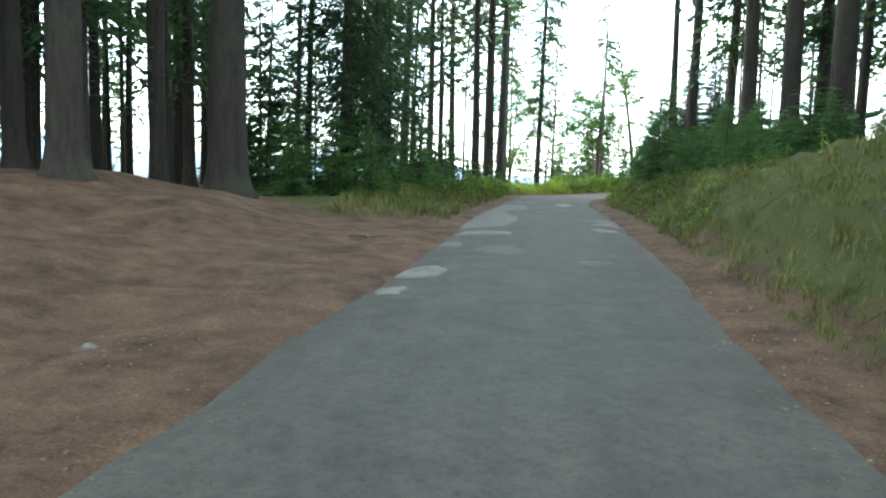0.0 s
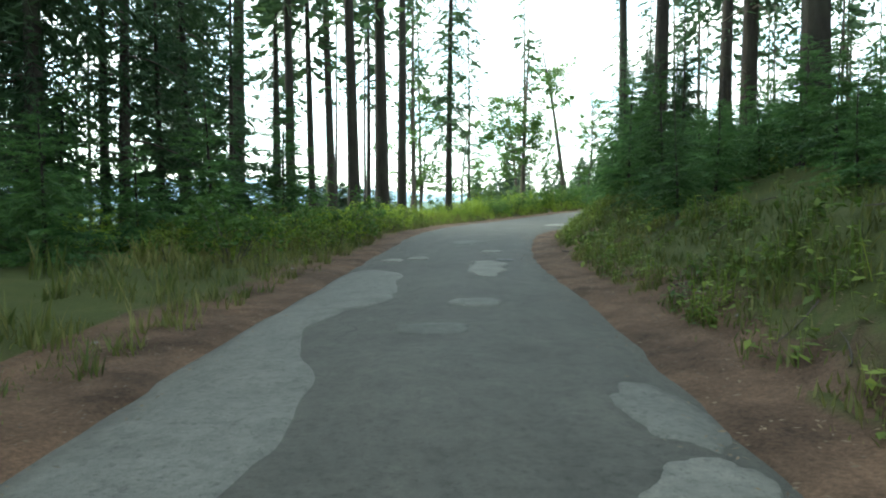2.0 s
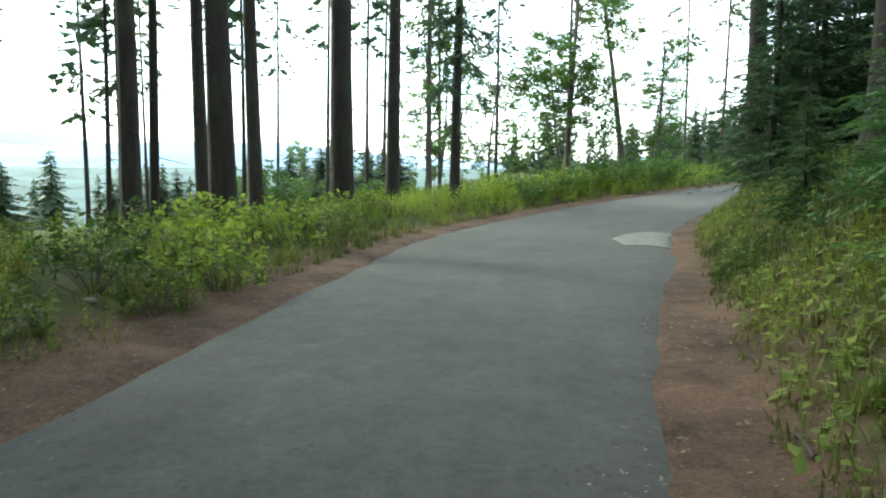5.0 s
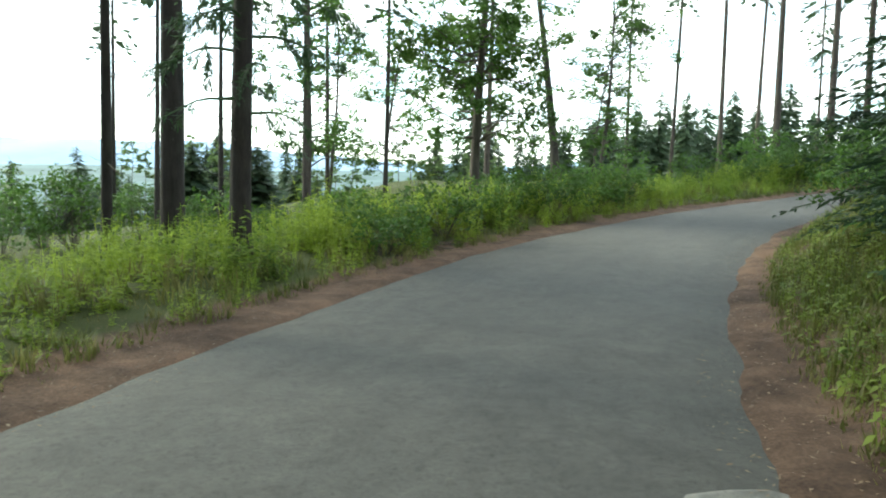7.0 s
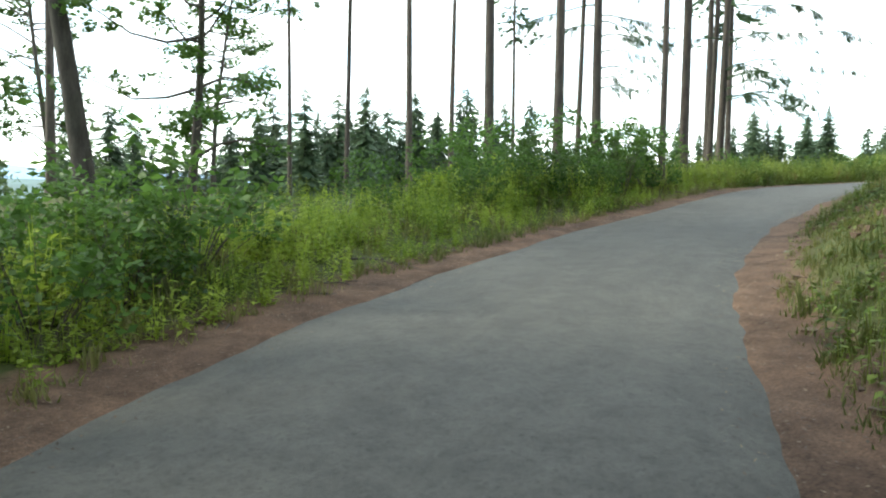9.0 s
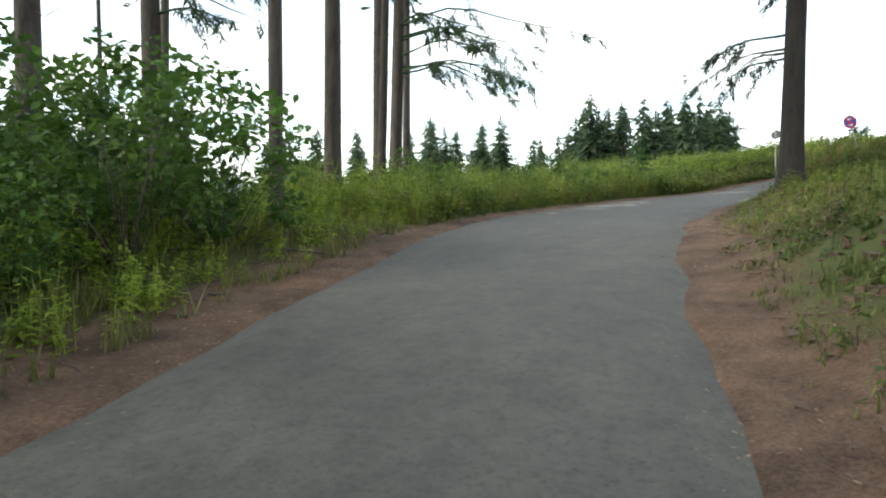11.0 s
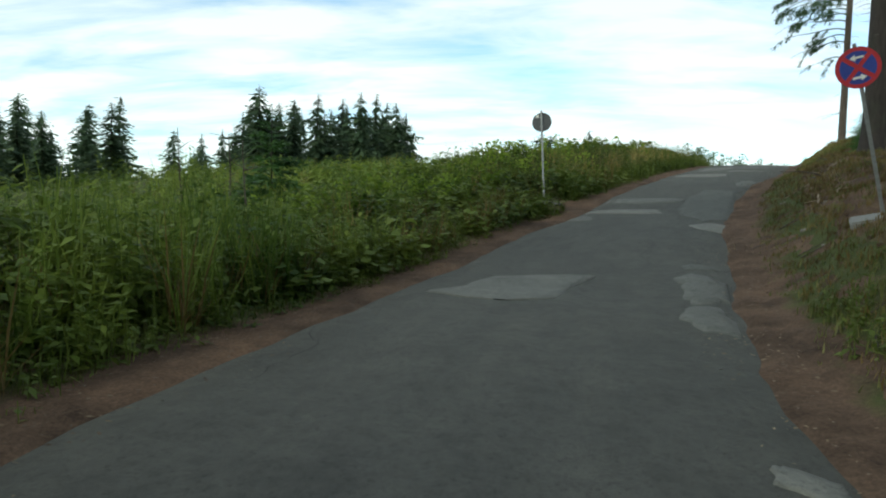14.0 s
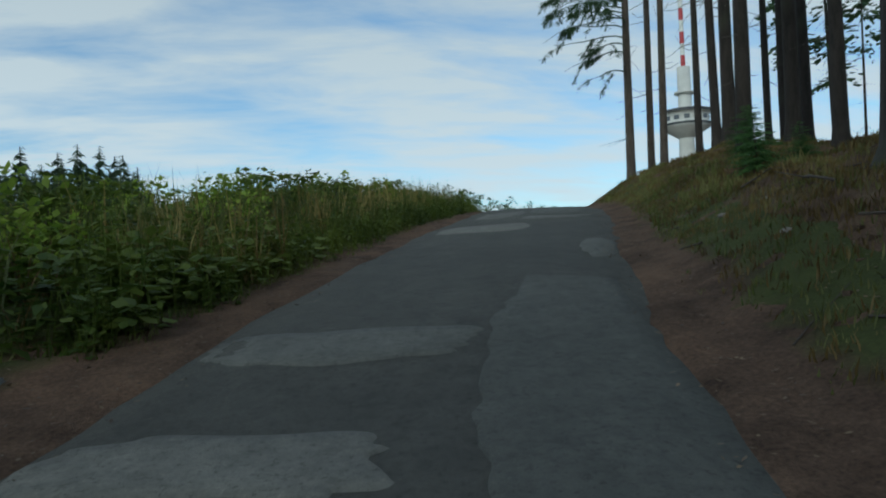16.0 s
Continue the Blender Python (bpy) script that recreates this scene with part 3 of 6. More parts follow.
PATCHES = [(7.75, 8.45, -1.73, -1.15, "p"), (6.78, 7.12, -1.64, -1.34, "p"), (11.95, 12.55, -1.8, -0.87, "p"), (10.25, 10.85, -1.8, -1.42, "m"), (9.6, 10.5, -1.17, -0.4, "o"),
           (15.1, 16.0, 0.52, 1.05, "m"), (14.4, 14.9, 0.5, 1.05, "p"), (13.25, 13.65, 0.47, 0.95, "p"), (18.5, 19.0, -0.57, -0.09, "m"), (24.3, 24.72, -0.64, -0.31, "p"),
           (22.66, 23.1, -2.08, -1.73, "p"), (22.95, 23.35, -1.72, -1.37, "p"), (22.95, 23.35, -0.34, -0.04, "d"), (17.2, 17.7, -0.9, -0.3, "o"), (9.0, 9.5, 0.3, 0.75, "o"), (26.0, 26.9, -1.5, -0.8, "o")]
PATCHES_HIGH = [(84.1, 84.42, -1.8, -1.53, "p"), (86.5, 86.75, -1.76, -1.1, "p"), (87.78, 88.15, -1.9, -1.3, "p"), (88.2, 88.75, -1.67, -1.18, "p"), (88.58, 88.92, -1.2, -0.75, "p"), (88.98, 89.35, -1.47, -0.98, "p"),
                (89.4, 89.72, -1.36, -1.14, "p"), (90.3, 90.62, -1.22, -0.95, "p"), (91.0, 91.5, -1.95, -1.23, "p"), (93.8, 94.12, 0.88, 1.2, "p"), (93.2, 93.6, 0.85, 1.25, "p"), (99.4, 100.1, 0.52, 1.0, "m"),
                (98.35, 99.8, 0.62, 1.15, "m"), (97.0, 98.15, 0.64, 1.12, "m"), (100.45, 100.85, 0.53, 0.97, "o"), (104.3, 104.9, -2.27, -1.72, "m"), (105.4, 106.0, -2.28, -0.68, "p"), (107.0, 107.7, -2.36, -0.6, "m"),
                (114.35, 116.3, -2.08, -0.6, "p"), (117.6, 118.8, -0.9, 0.45, "m"), (118.6, 121.5, -1.9, -0.9, "m"), (110.5, 112.4, 0.05, 0.55, "m"), (119.6, 123.5, -0.8, 0.5, "o"), (126, 129, -2.0, 0.6, "o")]
OUTLINES = [((22.72, -0.64), (22.89, -0.38), (22.55, -0.12), (21.94, -0.18), (21.58, -0.09), (21.22, -0.18), (20.75, -0.23), (20.83, -0.45), (21.19, -0.51), (21.28, -0.65), (21.9, -0.62)),
            ((39.57, 0.07), (40.71, 0.21), (41.56, 0.54), (41.91, 1.12), (40.2, 1.16), (38.65, 1.18), (38.32, 0.37), (39.03, 0.25)),
            ((98.04, -2.03), (98.41, -1.7), (99.21, -1.58), (99.48, -0.79), (99.54, -0.35), (98.85, -0.53), (98.0, -0.58), (97.72, -1.06), (97.8, -1.57)),
            ((103.6, 0.85), (103.75, 0.5), (104.1, 0.2), (104.45, 0.4), (104.6, 0.8), (104.2, 0.88)),
            ((104.7, 0.3), (105.3, -0.25), (106.2, -0.5), (106.9, -0.55), (107.7, -0.6), (109.3, -0.42), (109.1, 0.3), (107.6, 0.42), (106.4, 0.55), (105.2, 0.7))]
for k, (s0, s1, d0, d1, kind) in enumerate(PATCHES + PATCHES_HIGH):
    child("patch", patch_mesh(s0, s1, d0, d1, 40 + k, {"p": M_PATCH, "m": M_MID, "o": M_OLD, "d": M_DARK}[kind], lift=0.014 if kind == "p" else (0.011 if kind == "m" else 0.008)), road,
          {"p": "pale repair asphalt with a ragged edge", "d": "dark tar repair"}.get(kind, "worn grey repair asphalt"))
for k, (corners, stuff_) in enumerate(zip(OUTLINES, (M_PATCH, M_PATCH, M_MID, M_PATCH, M_OLD))):
    child("patch", outline_patch(corners, 140 + k, stuff_, 0.012), road, "large repair slab of paler asphalt with a ragged edge")


def crack_mesh(s0, d0, s1, d1, seed, wide=0.0036):
    """A wandering open crack with tar-dark, sunken filling, as a narrow ribbon."""
    r = np.random.RandomState(seed)
    n = 16
    u = np.linspace(0, 1, n)
    s = s0 + (s1 - s0) * u + np.cumsum(r.uniform(-0.075, 0.075, n))
    d = d0 + (d1 - d0) * u + np.cumsum(r.uniform(-0.075, 0.075, n))
    w = wide * (0.35 + r.uniform(0, 1, n)) * np.minimum(1, np.minimum(u, 1 - u) * 6 + 0.15)
    ds, dd = np.gradient(s), np.gradient(d)
    k = np.hypot(ds, dd) + 1e-6
    v = []
    for sg in (-1, 1):
        ss, d2 = s + sg * w * dd / k, d - sg * w * ds / k
        q = on_road(ss, d2)
        q[:, 2] = road_z(ss, d2) + 0.018
        v.append(q)
    f = [(m, m + 1, n + m + 1, n + m) for m in range(n - 1)]
    return mesh("crack", np.concatenate(v), f, M_CRACK)


def strip_patch(table, seed, material, lift):
    """A long slab between two wandering lines; table rows: s, d on one side, d on the other."""
    r = np.random.RandomState(seed)
    t = np.array(table, float)
    ss = np.arange(t[0, 0], t[-1, 0], 0.14)
    rough = [np.interp(ss, np.arange(t[0, 0] - 1, t[-1, 0] + 1, g), r.uniform(-h, h, len(np.arange(t[0, 0] - 1, t[-1, 0] + 1, g)))) for g, h in ((0.2, 0.035), (0.55, 0.07))]
    taper = np.minimum(1, np.minimum(ss - ss[0] + 0.03, ss[-1] - ss + 0.03) / 0.4) ** 0.5
    lo, hi = np.interp(ss, t[:, 0], t[:, 1]), np.interp(ss, t[:, 0], t[:, 2]) + rough[0] + rough[1]
    mid = (lo + hi) / 2
    lo, hi = mid + (lo - mid) * taper, mid + (hi - mid) * taper
    v = []
    for u, z in ((0.0, -0.01), (0.03, lift), (0.25, lift), (0.5, lift), (0.75, lift), (0.97, lift), (1.0, -0.01)):
        d = np.clip(lo + (hi - lo) * u, -edge(LEFT_EDGE, ss) + 0.03, edge(RIGHT_EDGE, ss) - 0.03)
        q = on_road(ss, d)
        q[:, 2] = road_z(ss, d) + z
        v.append(q)
    i, j = np.meshgrid(np.arange(len(ss) - 1), np.arange(6), indexing="ij")
    f = np.stack([i * 7 + j, i * 7 + j + 1, (i + 1) * 7 + j + 1, (i + 1) * 7 + j], -1).reshape(-1, 4)
    return mesh("patch", np.stack(v, 1).reshape(-1, 3), f, material)


child("patch", strip_patch(((12.9, -1.95, -1.5), (13.5, -2.0, -1.2), (14.5, -2.1, -1.07), (15.9, -2.15, -1.12), (16.4, -2.2, -1.35), (17.5, -2.25, -1.6), (18.3, -2.3, -1.45), (18.9, -2.32, -1.2), (19.8, -2.35, -1.3),
                            (20.5, -2.4, -1.46), (21.0, -2.4, -1.4), (21.7, -2.3, -1.6)), 160, M_MID, 0.012), road, "long repair slab of paler asphalt along the edge")

CRACKS = [(98.6, -0.55, 99.5, -0.3), (110.4, 0.05, 111.3, -0.05), (111.3, -0.05, 112.3, 0.3), (101.6, -1.5, 103.4, -1.2), (94.5, -1.9, 96.2, -2.3), (99.8, 0.2, 102.4, 0.1),
          (101.5, 0.3, 103.6, 0.0), (103.5, 0.0, 105.2, -0.3), (113.6, -1.6, 116.0, -1.3), (19.0, -1.2, 20.4, -1.4), (16.6, -1.25, 17.6, -1.5), (10.5, 0.2, 12.0, 0.5)]
for k, (s0, d0, s1, d1) in enumerate(CRACKS):
    child("crack", crack_mesh(s0, d0, s1, d1, 300 + k), road, "dark open crack in the asphalt")

# ---- trees ----


def trunk_mesh(rng, tall, girth, bend=0.15, bark_mat=M_BARK, lean=0.0, sides=10):
    (v, f), pts = trunk_arrays(rng, tall, girth, bend, lean, sides)
    return mesh("trunk", v, f, bark_mat, True), pts


def trunk_arrays(rng, tall, girth, bend=0.15, lean=0.0, sides=10):
    zs = np.concatenate([[-0.4, 0.0, 0.12, 0.35, 0.8, 1.6], np.linspace(3, tall, 9)])
    ph = rng.uniform(0, 6.28)
    t = zs / tall
    pts = np.stack([np.sin(t * 3 + ph) * bend - math.sin(ph) * bend + lean * zs, np.cos(t * 2.3 + ph) * bend - math.cos(ph) * bend, zs], -1)
    rad = girth / 2 * (1 - 0.86 * np.clip(t, 0, 1) ** 0.9) * (1 + 0.55 * np.exp(-np.maximum(zs, 0) / 0.28))
    v, f = tube(pts, rad, sides)
    v[:, :2] += rng.normal(0, girth * 0.012, (len(v), 2))
    return (v, f), pts


def twig_arrays(rng, pts, lo, hi, count, reach):
    """Short dead twigs on a bare trunk."""
    out = []
    for _ in range(count):
        z = rng.uniform(lo, hi)
        x, y = np.interp(z, pts[:, 2], pts[:, 0]), np.interp(z, pts[:, 2], pts[:, 1])
        a, le = rng.uniform(0, 6.28), reach * rng.uniform(0.2, 1.0)
        u = np.linspace(0, 1, 4)[:, None]
        w = np.array([math.cos(a), math.sin(a), 0])
        line = np.array([x, y, z]) + w * le * u + np.array([0, 0, 1.0]) * (u * le * rng.uniform(-0.35, 0.1) + 0.12 * le * np.sin(u * 5 + a))
        out.append(tube(line[::3] if len(out) % 2 else line, np.linspace(0.014, 0.004, 2 if len(out) % 2 else 4), 3))
    return join(out)


def crown_mesh(rng, *a, material=M_NEEDLE, **k):
    v, f = crown_arrays(rng, *a, **k)
    return mesh("crown", v, f, material)


def crown_arrays(rng, pts, lo, hi, whorls, boughs, reach, n, droop=0.35, shape=0.75, width=0.42, low_taper=0.5, gaps=0.12, hang=0.25, fat=1.0, ragged=0.0):
    """Whorls of hanging boughs, uneven in length and with gaps, up to a pointed top."""
    base, way, length = [], [], []
    heavy = rng.uniform(0, 6.28) if ragged else 0.0
    for k in range(whorls):
        lump = rng.uniform(1 - ragged, 1 + 0.4 * ragged) if ragged else 1.0
        t = (k + rng.uniform(-0.3, 0.3)) / whorls
        t = min(max(t, 0), 0.985)
        z = lo + (hi - lo) * t
        x, y = np.interp(z, pts[:, 2], pts[:, 0]), np.interp(z, pts[:, 2], pts[:, 1])
        fullness = min(1.0, low_taper + t * 4 * (1 - low_taper))
        for _ in range(max(3, int(boughs * (1 - 0.35 * t)))):
            if rng.uniform() < gaps:
                continue
            a = rng.uniform(0, 6.28)
            le = reach * (1 - t) ** shape * fullness * lump * (1 + ragged * 0.5 * math.cos(a - heavy - 4 * t)) * rng.uniform(0.55, 1.12) + 0.12
            base.append((x, y, min(max(z + rng.uniform(-0.6, 0.6) * (hi - lo) / whorls, lo), hi - 0.05)))
            way.append((math.cos(a), math.sin(a), 0.35 * t - 0.05 + rng.uniform(-0.1, 0.1)))
            length.append(le)
    base, way, length = np.array(base), np.array(way), np.array(length)
    v, f = fronds(rng, base, way, length, n, length * width, np.full(len(base), droop) * rng.uniform(0.5, 1.4, len(base)), hang, fat)
    return v, f


def limb_arrays(rng, pts, lo, hi, count, reach, droop):
    """The woody boughs that carry the sprays near the stem."""
    out = []
    for _ in range(count):
        z, a, le = rng.uniform(lo, hi), rng.uniform(0, 6.28), reach * rng.uniform(0.5, 1)
        x, y = np.interp(z, pts[:, 2], pts[:, 0]), np.interp(z, pts[:, 2], pts[:, 1])
        u = np.linspace(0, 1, 4)[:, None]
        out.append(tube(np.array([x, y, z]) + np.array([math.cos(a), math.sin(a), 0]) * le * u - np.array([0, 0, 1.0]) * droop * le * u ** 2, np.linspace(0.03, 0.008, 4), 4))
    return join(out)


def long_bough(rng, pts, z, a, le):
    """One long bough with crooked side branches, each with clumps of hanging needle twigs and bare gaps between."""
    root = np.array([np.interp(z, pts[:, 2], pts[:, 0]), np.interp(z, pts[:, 2], pts[:, 1]), z])
    sway, rise = rng.uniform(-0.35, 0.35), rng.uniform(0.0, 0.24)
    c, s = math.cos(radians(a)), math.sin(radians(a))

    def along(w):
        return root + np.stack([(c - s * sway * w) * le * w, (s + c * sway * w) * le * w, le * (rise * w - 0.34 * w * w + 0.02 * np.sin(w * 9 + z))], -1)

    out = [tube(along(np.linspace(0, 1, 8)), np.linspace(0.035, 0.006, 8), 4)]
    for k in range(int(4.2 * le) + 2):
        u = rng.uniform(0.22, 1.0)
        if math.sin(u * le * 2.6 + z * 3) < rng.uniform(-1.2, 0.1):
            continue
        g = radians(a) + rng.choice([-1, 1]) * rng.uniform(0.35, 1.3)
        reach = rng.uniform(0.25, 0.95) * (1.25 - 0.7 * u)
        fall = rng.uniform(0.3, 1.1)
        w = np.linspace(0, 1, 5)[:, None]
        b = along(np.array([u]))[0]
        line = b + np.array([math.cos(g), math.sin(g), 0]) * reach * w + np.array([0, 0, -1.0]) * reach * fall * w ** 1.6
        out.append(tube(line, np.linspace(0.010, 0.003, 5), 3))
        m = int(reach * rng.uniform(80, 160))
        v_ = rng.uniform(0.15, 1.0, m) ** 0.8
        p = np.stack([np.interp(v_, w[:, 0], line[:, q]) for q in range(3)], -1) + rng.normal(0, 0.03, (m, 3))
        h = g + rng.normal(0, 0.9, m)
        d = np.stack([np.cos(h), np.sin(h), rng.uniform(-1.7, 0.15, m)], -1)
        d *= (rng.uniform(0.09, 0.26, m) / np.linalg.norm(d, axis=1))[:, None]
        across = np.stack([-np.sin(h), np.cos(h), rng.uniform(-0.6, 0.6, m)], -1) * rng.uniform(0.008, 0.02, m)[:, None]
        out.append((np.stack([p, p + d * 0.45 + across, p + d, p + d * 0.5 - across], 1).reshape(-1, 3), np.arange(4 * m).reshape(-1, 4)))
    return join(out)


def tall_spruce(seed, tall, girth, crown_from, reach, label, n=4, whorls=19, boughs=5, bark_mat=M_BARK, lean=0.0, low=False, bend=0.15, hung=(), width=0.42):
    rng = np.random.RandomState(seed)
    root = tagged(new("spruce_tree"), label, "tree")
    tm, pts = trunk_mesh(rng, tall, girth, bend, bark_mat, lean)
    child("trunk", tm, root)
    crown = [crown_arrays(rng, pts, crown_from, tall, whorls, boughs, reach, n, droop=0.75, hang=0.5, fat=1.35 if n < 5 else (0.85 if n < 10 else 0.6), width=width)]
    if low:
        crown.append(crown_arrays(rng, pts, 4.2, crown_from, 9, 4, 2.0, n + 3, droop=1.0, shape=0.2, hang=0.8, width=0.22, fat=0.8))
    for z, a, le in hung:
        crown.append(long_bough(rng, pts, z, a, le))
    child("crown", mesh("crown", *join(crown), M_NEEDLE), root, "dark green hanging needle boughs")
    wood = [twig_arrays(rng, pts, 1.5, crown_from + 1, 15, 1.3), limb_arrays(rng, pts, crown_from - 1, crown_from + 6, 8, reach * 0.8, 0.4)]
    tagged(child("brushwood", mesh("brushwood", *join(wood), M_TWIG), root, "thin bare grey twigs"), kind="stuff")
    return root


def young_spruce(seed, tall, reach, label, whorls=16, boughs=8, n=9, material=M_YOUNG, fat=1.0, width=0.34):
    rng = np.random.RandomState(seed)
    root = tagged(new("young_spruce"), label, "young tree")
    tm, pts = trunk_mesh(rng, tall, tall * 0.018 + 0.03, 0.05, M_BARK, 0, 6)
    child("trunk", tm, root)
    child("crown", crown_mesh(rng, pts, 0.25, tall, whorls, boughs, reach, n, droop=0.18, shape=0.8, material=material, width=width, low_taper=0.85, gaps=0.05, hang=0.15, fat=fat), root)
    return root


def skirts(rng, pts, lo, hi, tiers, reach, shape=0.62, low_taper=0.8):
    """Dense tiers of overlapping hanging sprays round the stem, jagged at the rim."""
    out = []
    for k in range(tiers):
        t = min((k + rng.uniform(-0.35, 0.35)) / tiers, 0.97)
        t = max(t, 0)
        z = lo + (hi - lo) * t
        x, y = np.interp(z, pts[:, 2], pts[:, 0]), np.interp(z, pts[:, 2], pts[:, 1])
        r = (reach * (1 - t) ** shape * min(1, low_taper + 2 * t) + 0.1) * rng.uniform(0.65, 1.12)
        m = 11 if t < 0.6 else 8
        a = np.arange(m) * 2 * np.pi / m + rng.uniform(0, 6.28) + rng.uniform(-0.3, 0.3, m)
        le = r * rng.uniform(0.25, 1.35, m) ** 1.3
        dip = le * rng.uniform(0.15, 0.85, m)
        h = rng.uniform(0.2, 0.42, m)
        apex = np.stack([np.full(m, x), np.full(m, y), z + 0.4 * le], -1)
        tip = np.stack([x + np.cos(a) * le, y + np.sin(a) * le, z - dip], -1)
        l_ = np.stack([x + np.cos(a - h) * le * 0.62, y + np.sin(a - h) * le * 0.62, z - 0.45 * dip], -1)
        r_ = np.stack([x + np.cos(a + h) * le * 0.62, y + np.sin(a + h) * le * 0.62, z - 0.45 * dip], -1)
        out.append(np.stack([apex, l_, tip, r_], 1).reshape(-1, 3))
    v = np.concatenate(out)
    return v, np.arange(len(v)).reshape(-1, 4)


def far_spruce(seed, tall, reach, label, bare=0.12, tiers=35, boughs=6):
    rng = np.random.RandomState(seed)
    root = tagged(new("conifer"), label, "tree")
    tm, pts = trunk_mesh(rng, tall, tall * 0.018, 0.1, M_BARK, 0, 6)
    child("trunk", tm, root)
    crown = [skirts(rng, pts, tall * bare, tall, tiers, reach * 0.66, shape=0.5),
             crown_arrays(rng, pts, tall * bare, tall, tiers - 4, boughs + 3, reach * 1.12, 5, droop=0.45, shape=0.6, width=0.4, low_taper=0.6, gaps=0.2, hang=0.6, fat=1.5, ragged=0.45)]
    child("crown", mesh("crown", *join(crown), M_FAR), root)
    return root


def leaf_cloud(rng, centres, radii, per, size, flat=0.55):
    """Leaves strewn through uneven clumps, each a bent blade."""
    n = len(centres) * per
    c = np.repeat(np.asarray(centres, float), per, 0)
    r = np.repeat(np.asarray(radii, float), per)
    o = rng.normal(0, 1, (n, 3))
    o /= np.linalg.norm(o, axis=1)[:, None]
    p = c + o * (r * rng.uniform(0.25, 1, n) ** 0.6)[:, None] * np.array([1, 1, flat])
    a = rng.normal(0, 1, (n, 3)) * np.array([1, 1, 0.5])
    a /= np.linalg.norm(a, axis=1)[:, None]
    b = np.cross(a, rng.normal(0, 1, (n, 3)) * np.array([0.4, 0.4, 1]) + [0, 0, 0.6])
    b /= np.linalg.norm(b, axis=1)[:, None]
    s = (size * rng.uniform(0.6, 1.35, n))[:, None]
    v = np.stack([p - a * s, p + b * s * 0.55, p + a * s, p - b * s * 0.55], 1).reshape(-1, 3)
    return v, np.arange(n * 4).reshape(-1, 4)


def broadleaf(seed, tall, girth, label, crown_lo, crown_hi, reach, limbs=10, clumps=3, per=34, size=0.085, lean=0.0, bend=0.25, name="oak_tree", material=M_LEAF):
    rng = np.random.RandomState(seed)
    root = tagged(new(name), label, "tree")
    (tv, tf), pts = trunk_arrays(rng, tall, girth, bend, lean)
    wood, centres, radii = [], [], []
    for _ in range(limbs):
        z, a, le = rng.uniform(crown_lo, crown_hi), rng.uniform(0, 6.28), reach * rng.uniform(0.45, 1.0)
        x, y = np.interp(z, pts[:, 2], pts[:, 0]), np.interp(z, pts[:, 2], pts[:, 1])
        u = np.linspace(0, 1, 5)[:, None]
        w = np.array([math.cos(a), math.sin(a), rng.uniform(0.0, 0.35)])
        line = np.array([x, y, z]) + w * le * u + np.stack([np.zeros(5), np.zeros(5), np.sin(u[:, 0] * 6 + a) * 0.08 * le], -1)
        wood.append(tube(line, np.linspace(0.035, 0.007, 5), 4))
        for q in range(clumps):
            k = rng.uniform(0.45, 1.05)
            centres.append(np.array([x, y, z]) + w * le * k + rng.normal(0, 0.16, 3))
            radii.append(rng.uniform(0.22, 0.5) * min(1, reach / 1.6))
    child("trunk", mesh("trunk", *join([(tv, tf)] + wood), M_BARK_OAK, True), root, "dark trunk with thin limbs")
    v, f = leaf_cloud(rng, centres, radii, per, size)
    child("crown", mesh("crown", v, f, material), root, "sparse green broad leaves")
    return root


def shrub(seed, tall, spread, label, material, clumps=26, per=26, size=0.06):
    rng = np.random.RandomState(seed)
    root = tagged(new("shrub"), label, "shrub")
    wood, centres, radii = [], [], []
    for _ in range(clumps):
        a, le = rng.uniform(0, 6.28), spread * rng.uniform(0.1, 1) ** 0.6
        z = tall * rng.uniform(0.25, 1) * (1 - 0.35 * (le / spread) ** 2)
        tip = np.array([math.cos(a) * le, math.sin(a) * le, z])
        u = np.linspace(0, 1, 4)[:, None]
        wood.append(tube(tip * np.array([1, 1, 1]) * u + np.array([0, 0, -0.15]) * (1 - u) + np.array([0, 0, 0.2]) * np.sin(u * 3.14) * z * 0.4, np.linspace(0.014, 0.004, 4), 3))
        centres.append(tip)
        radii.append(rng.uniform(0.16, 0.36) * spread ** 0.5)
    v, f = join(wood[::2])
    tagged(child("brushwood", mesh("brushwood", v, f, M_TWIG), root), kind="stuff")
    v, f = leaf_cloud(rng, centres, radii, per, size, 0.75)
    child("foliage", mesh("foliage", v, f, material), root)
    return root


placed = []


def plant(source, x, y, scale=1.0, turn=None, sink=0.05, group="", rng=random, tilt=0.0):
    """A copy of a plant on the ground at (x, y)."""
    z = float(ground_z(x, y)[0])
    a = rng.uniform(0, 360) if turn is None else turn
    ob = copy_thing(source, pose(x, y, z - sink, tilt, 0, a))
    ob.scale = (scale, scale, scale * rng.uniform(0.94, 1.06))
    if group:
        tagged(ob, group=group)
    placed.append((x, y))
    return ob


rnd = random.Random(11)
TALL = [tall_spruce(101, 27, 0.46, 10.5, 2.9, "tall spruce with a bare grey-brown trunk and high dark crown"),
        tall_spruce(102, 25, 0.40, 8.5, 2.7, "tall spruce with bare lower trunk and hanging dark boughs", low=False),
        tall_spruce(103, 29, 0.52, 11.5, 3.0, "tall old spruce with thick furrowed trunk", bend=0.2),
        tall_spruce(104, 24, 0.34, 7.5, 2.5, "slim spruce with sparse drooping boughs low on its trunk", low=True, n=6),
        tall_spruce(105, 23, 0.24, 9.5, 1.9, "thin spruce pole with bare twigs and narrow crown", whorls=18, boughs=5)]
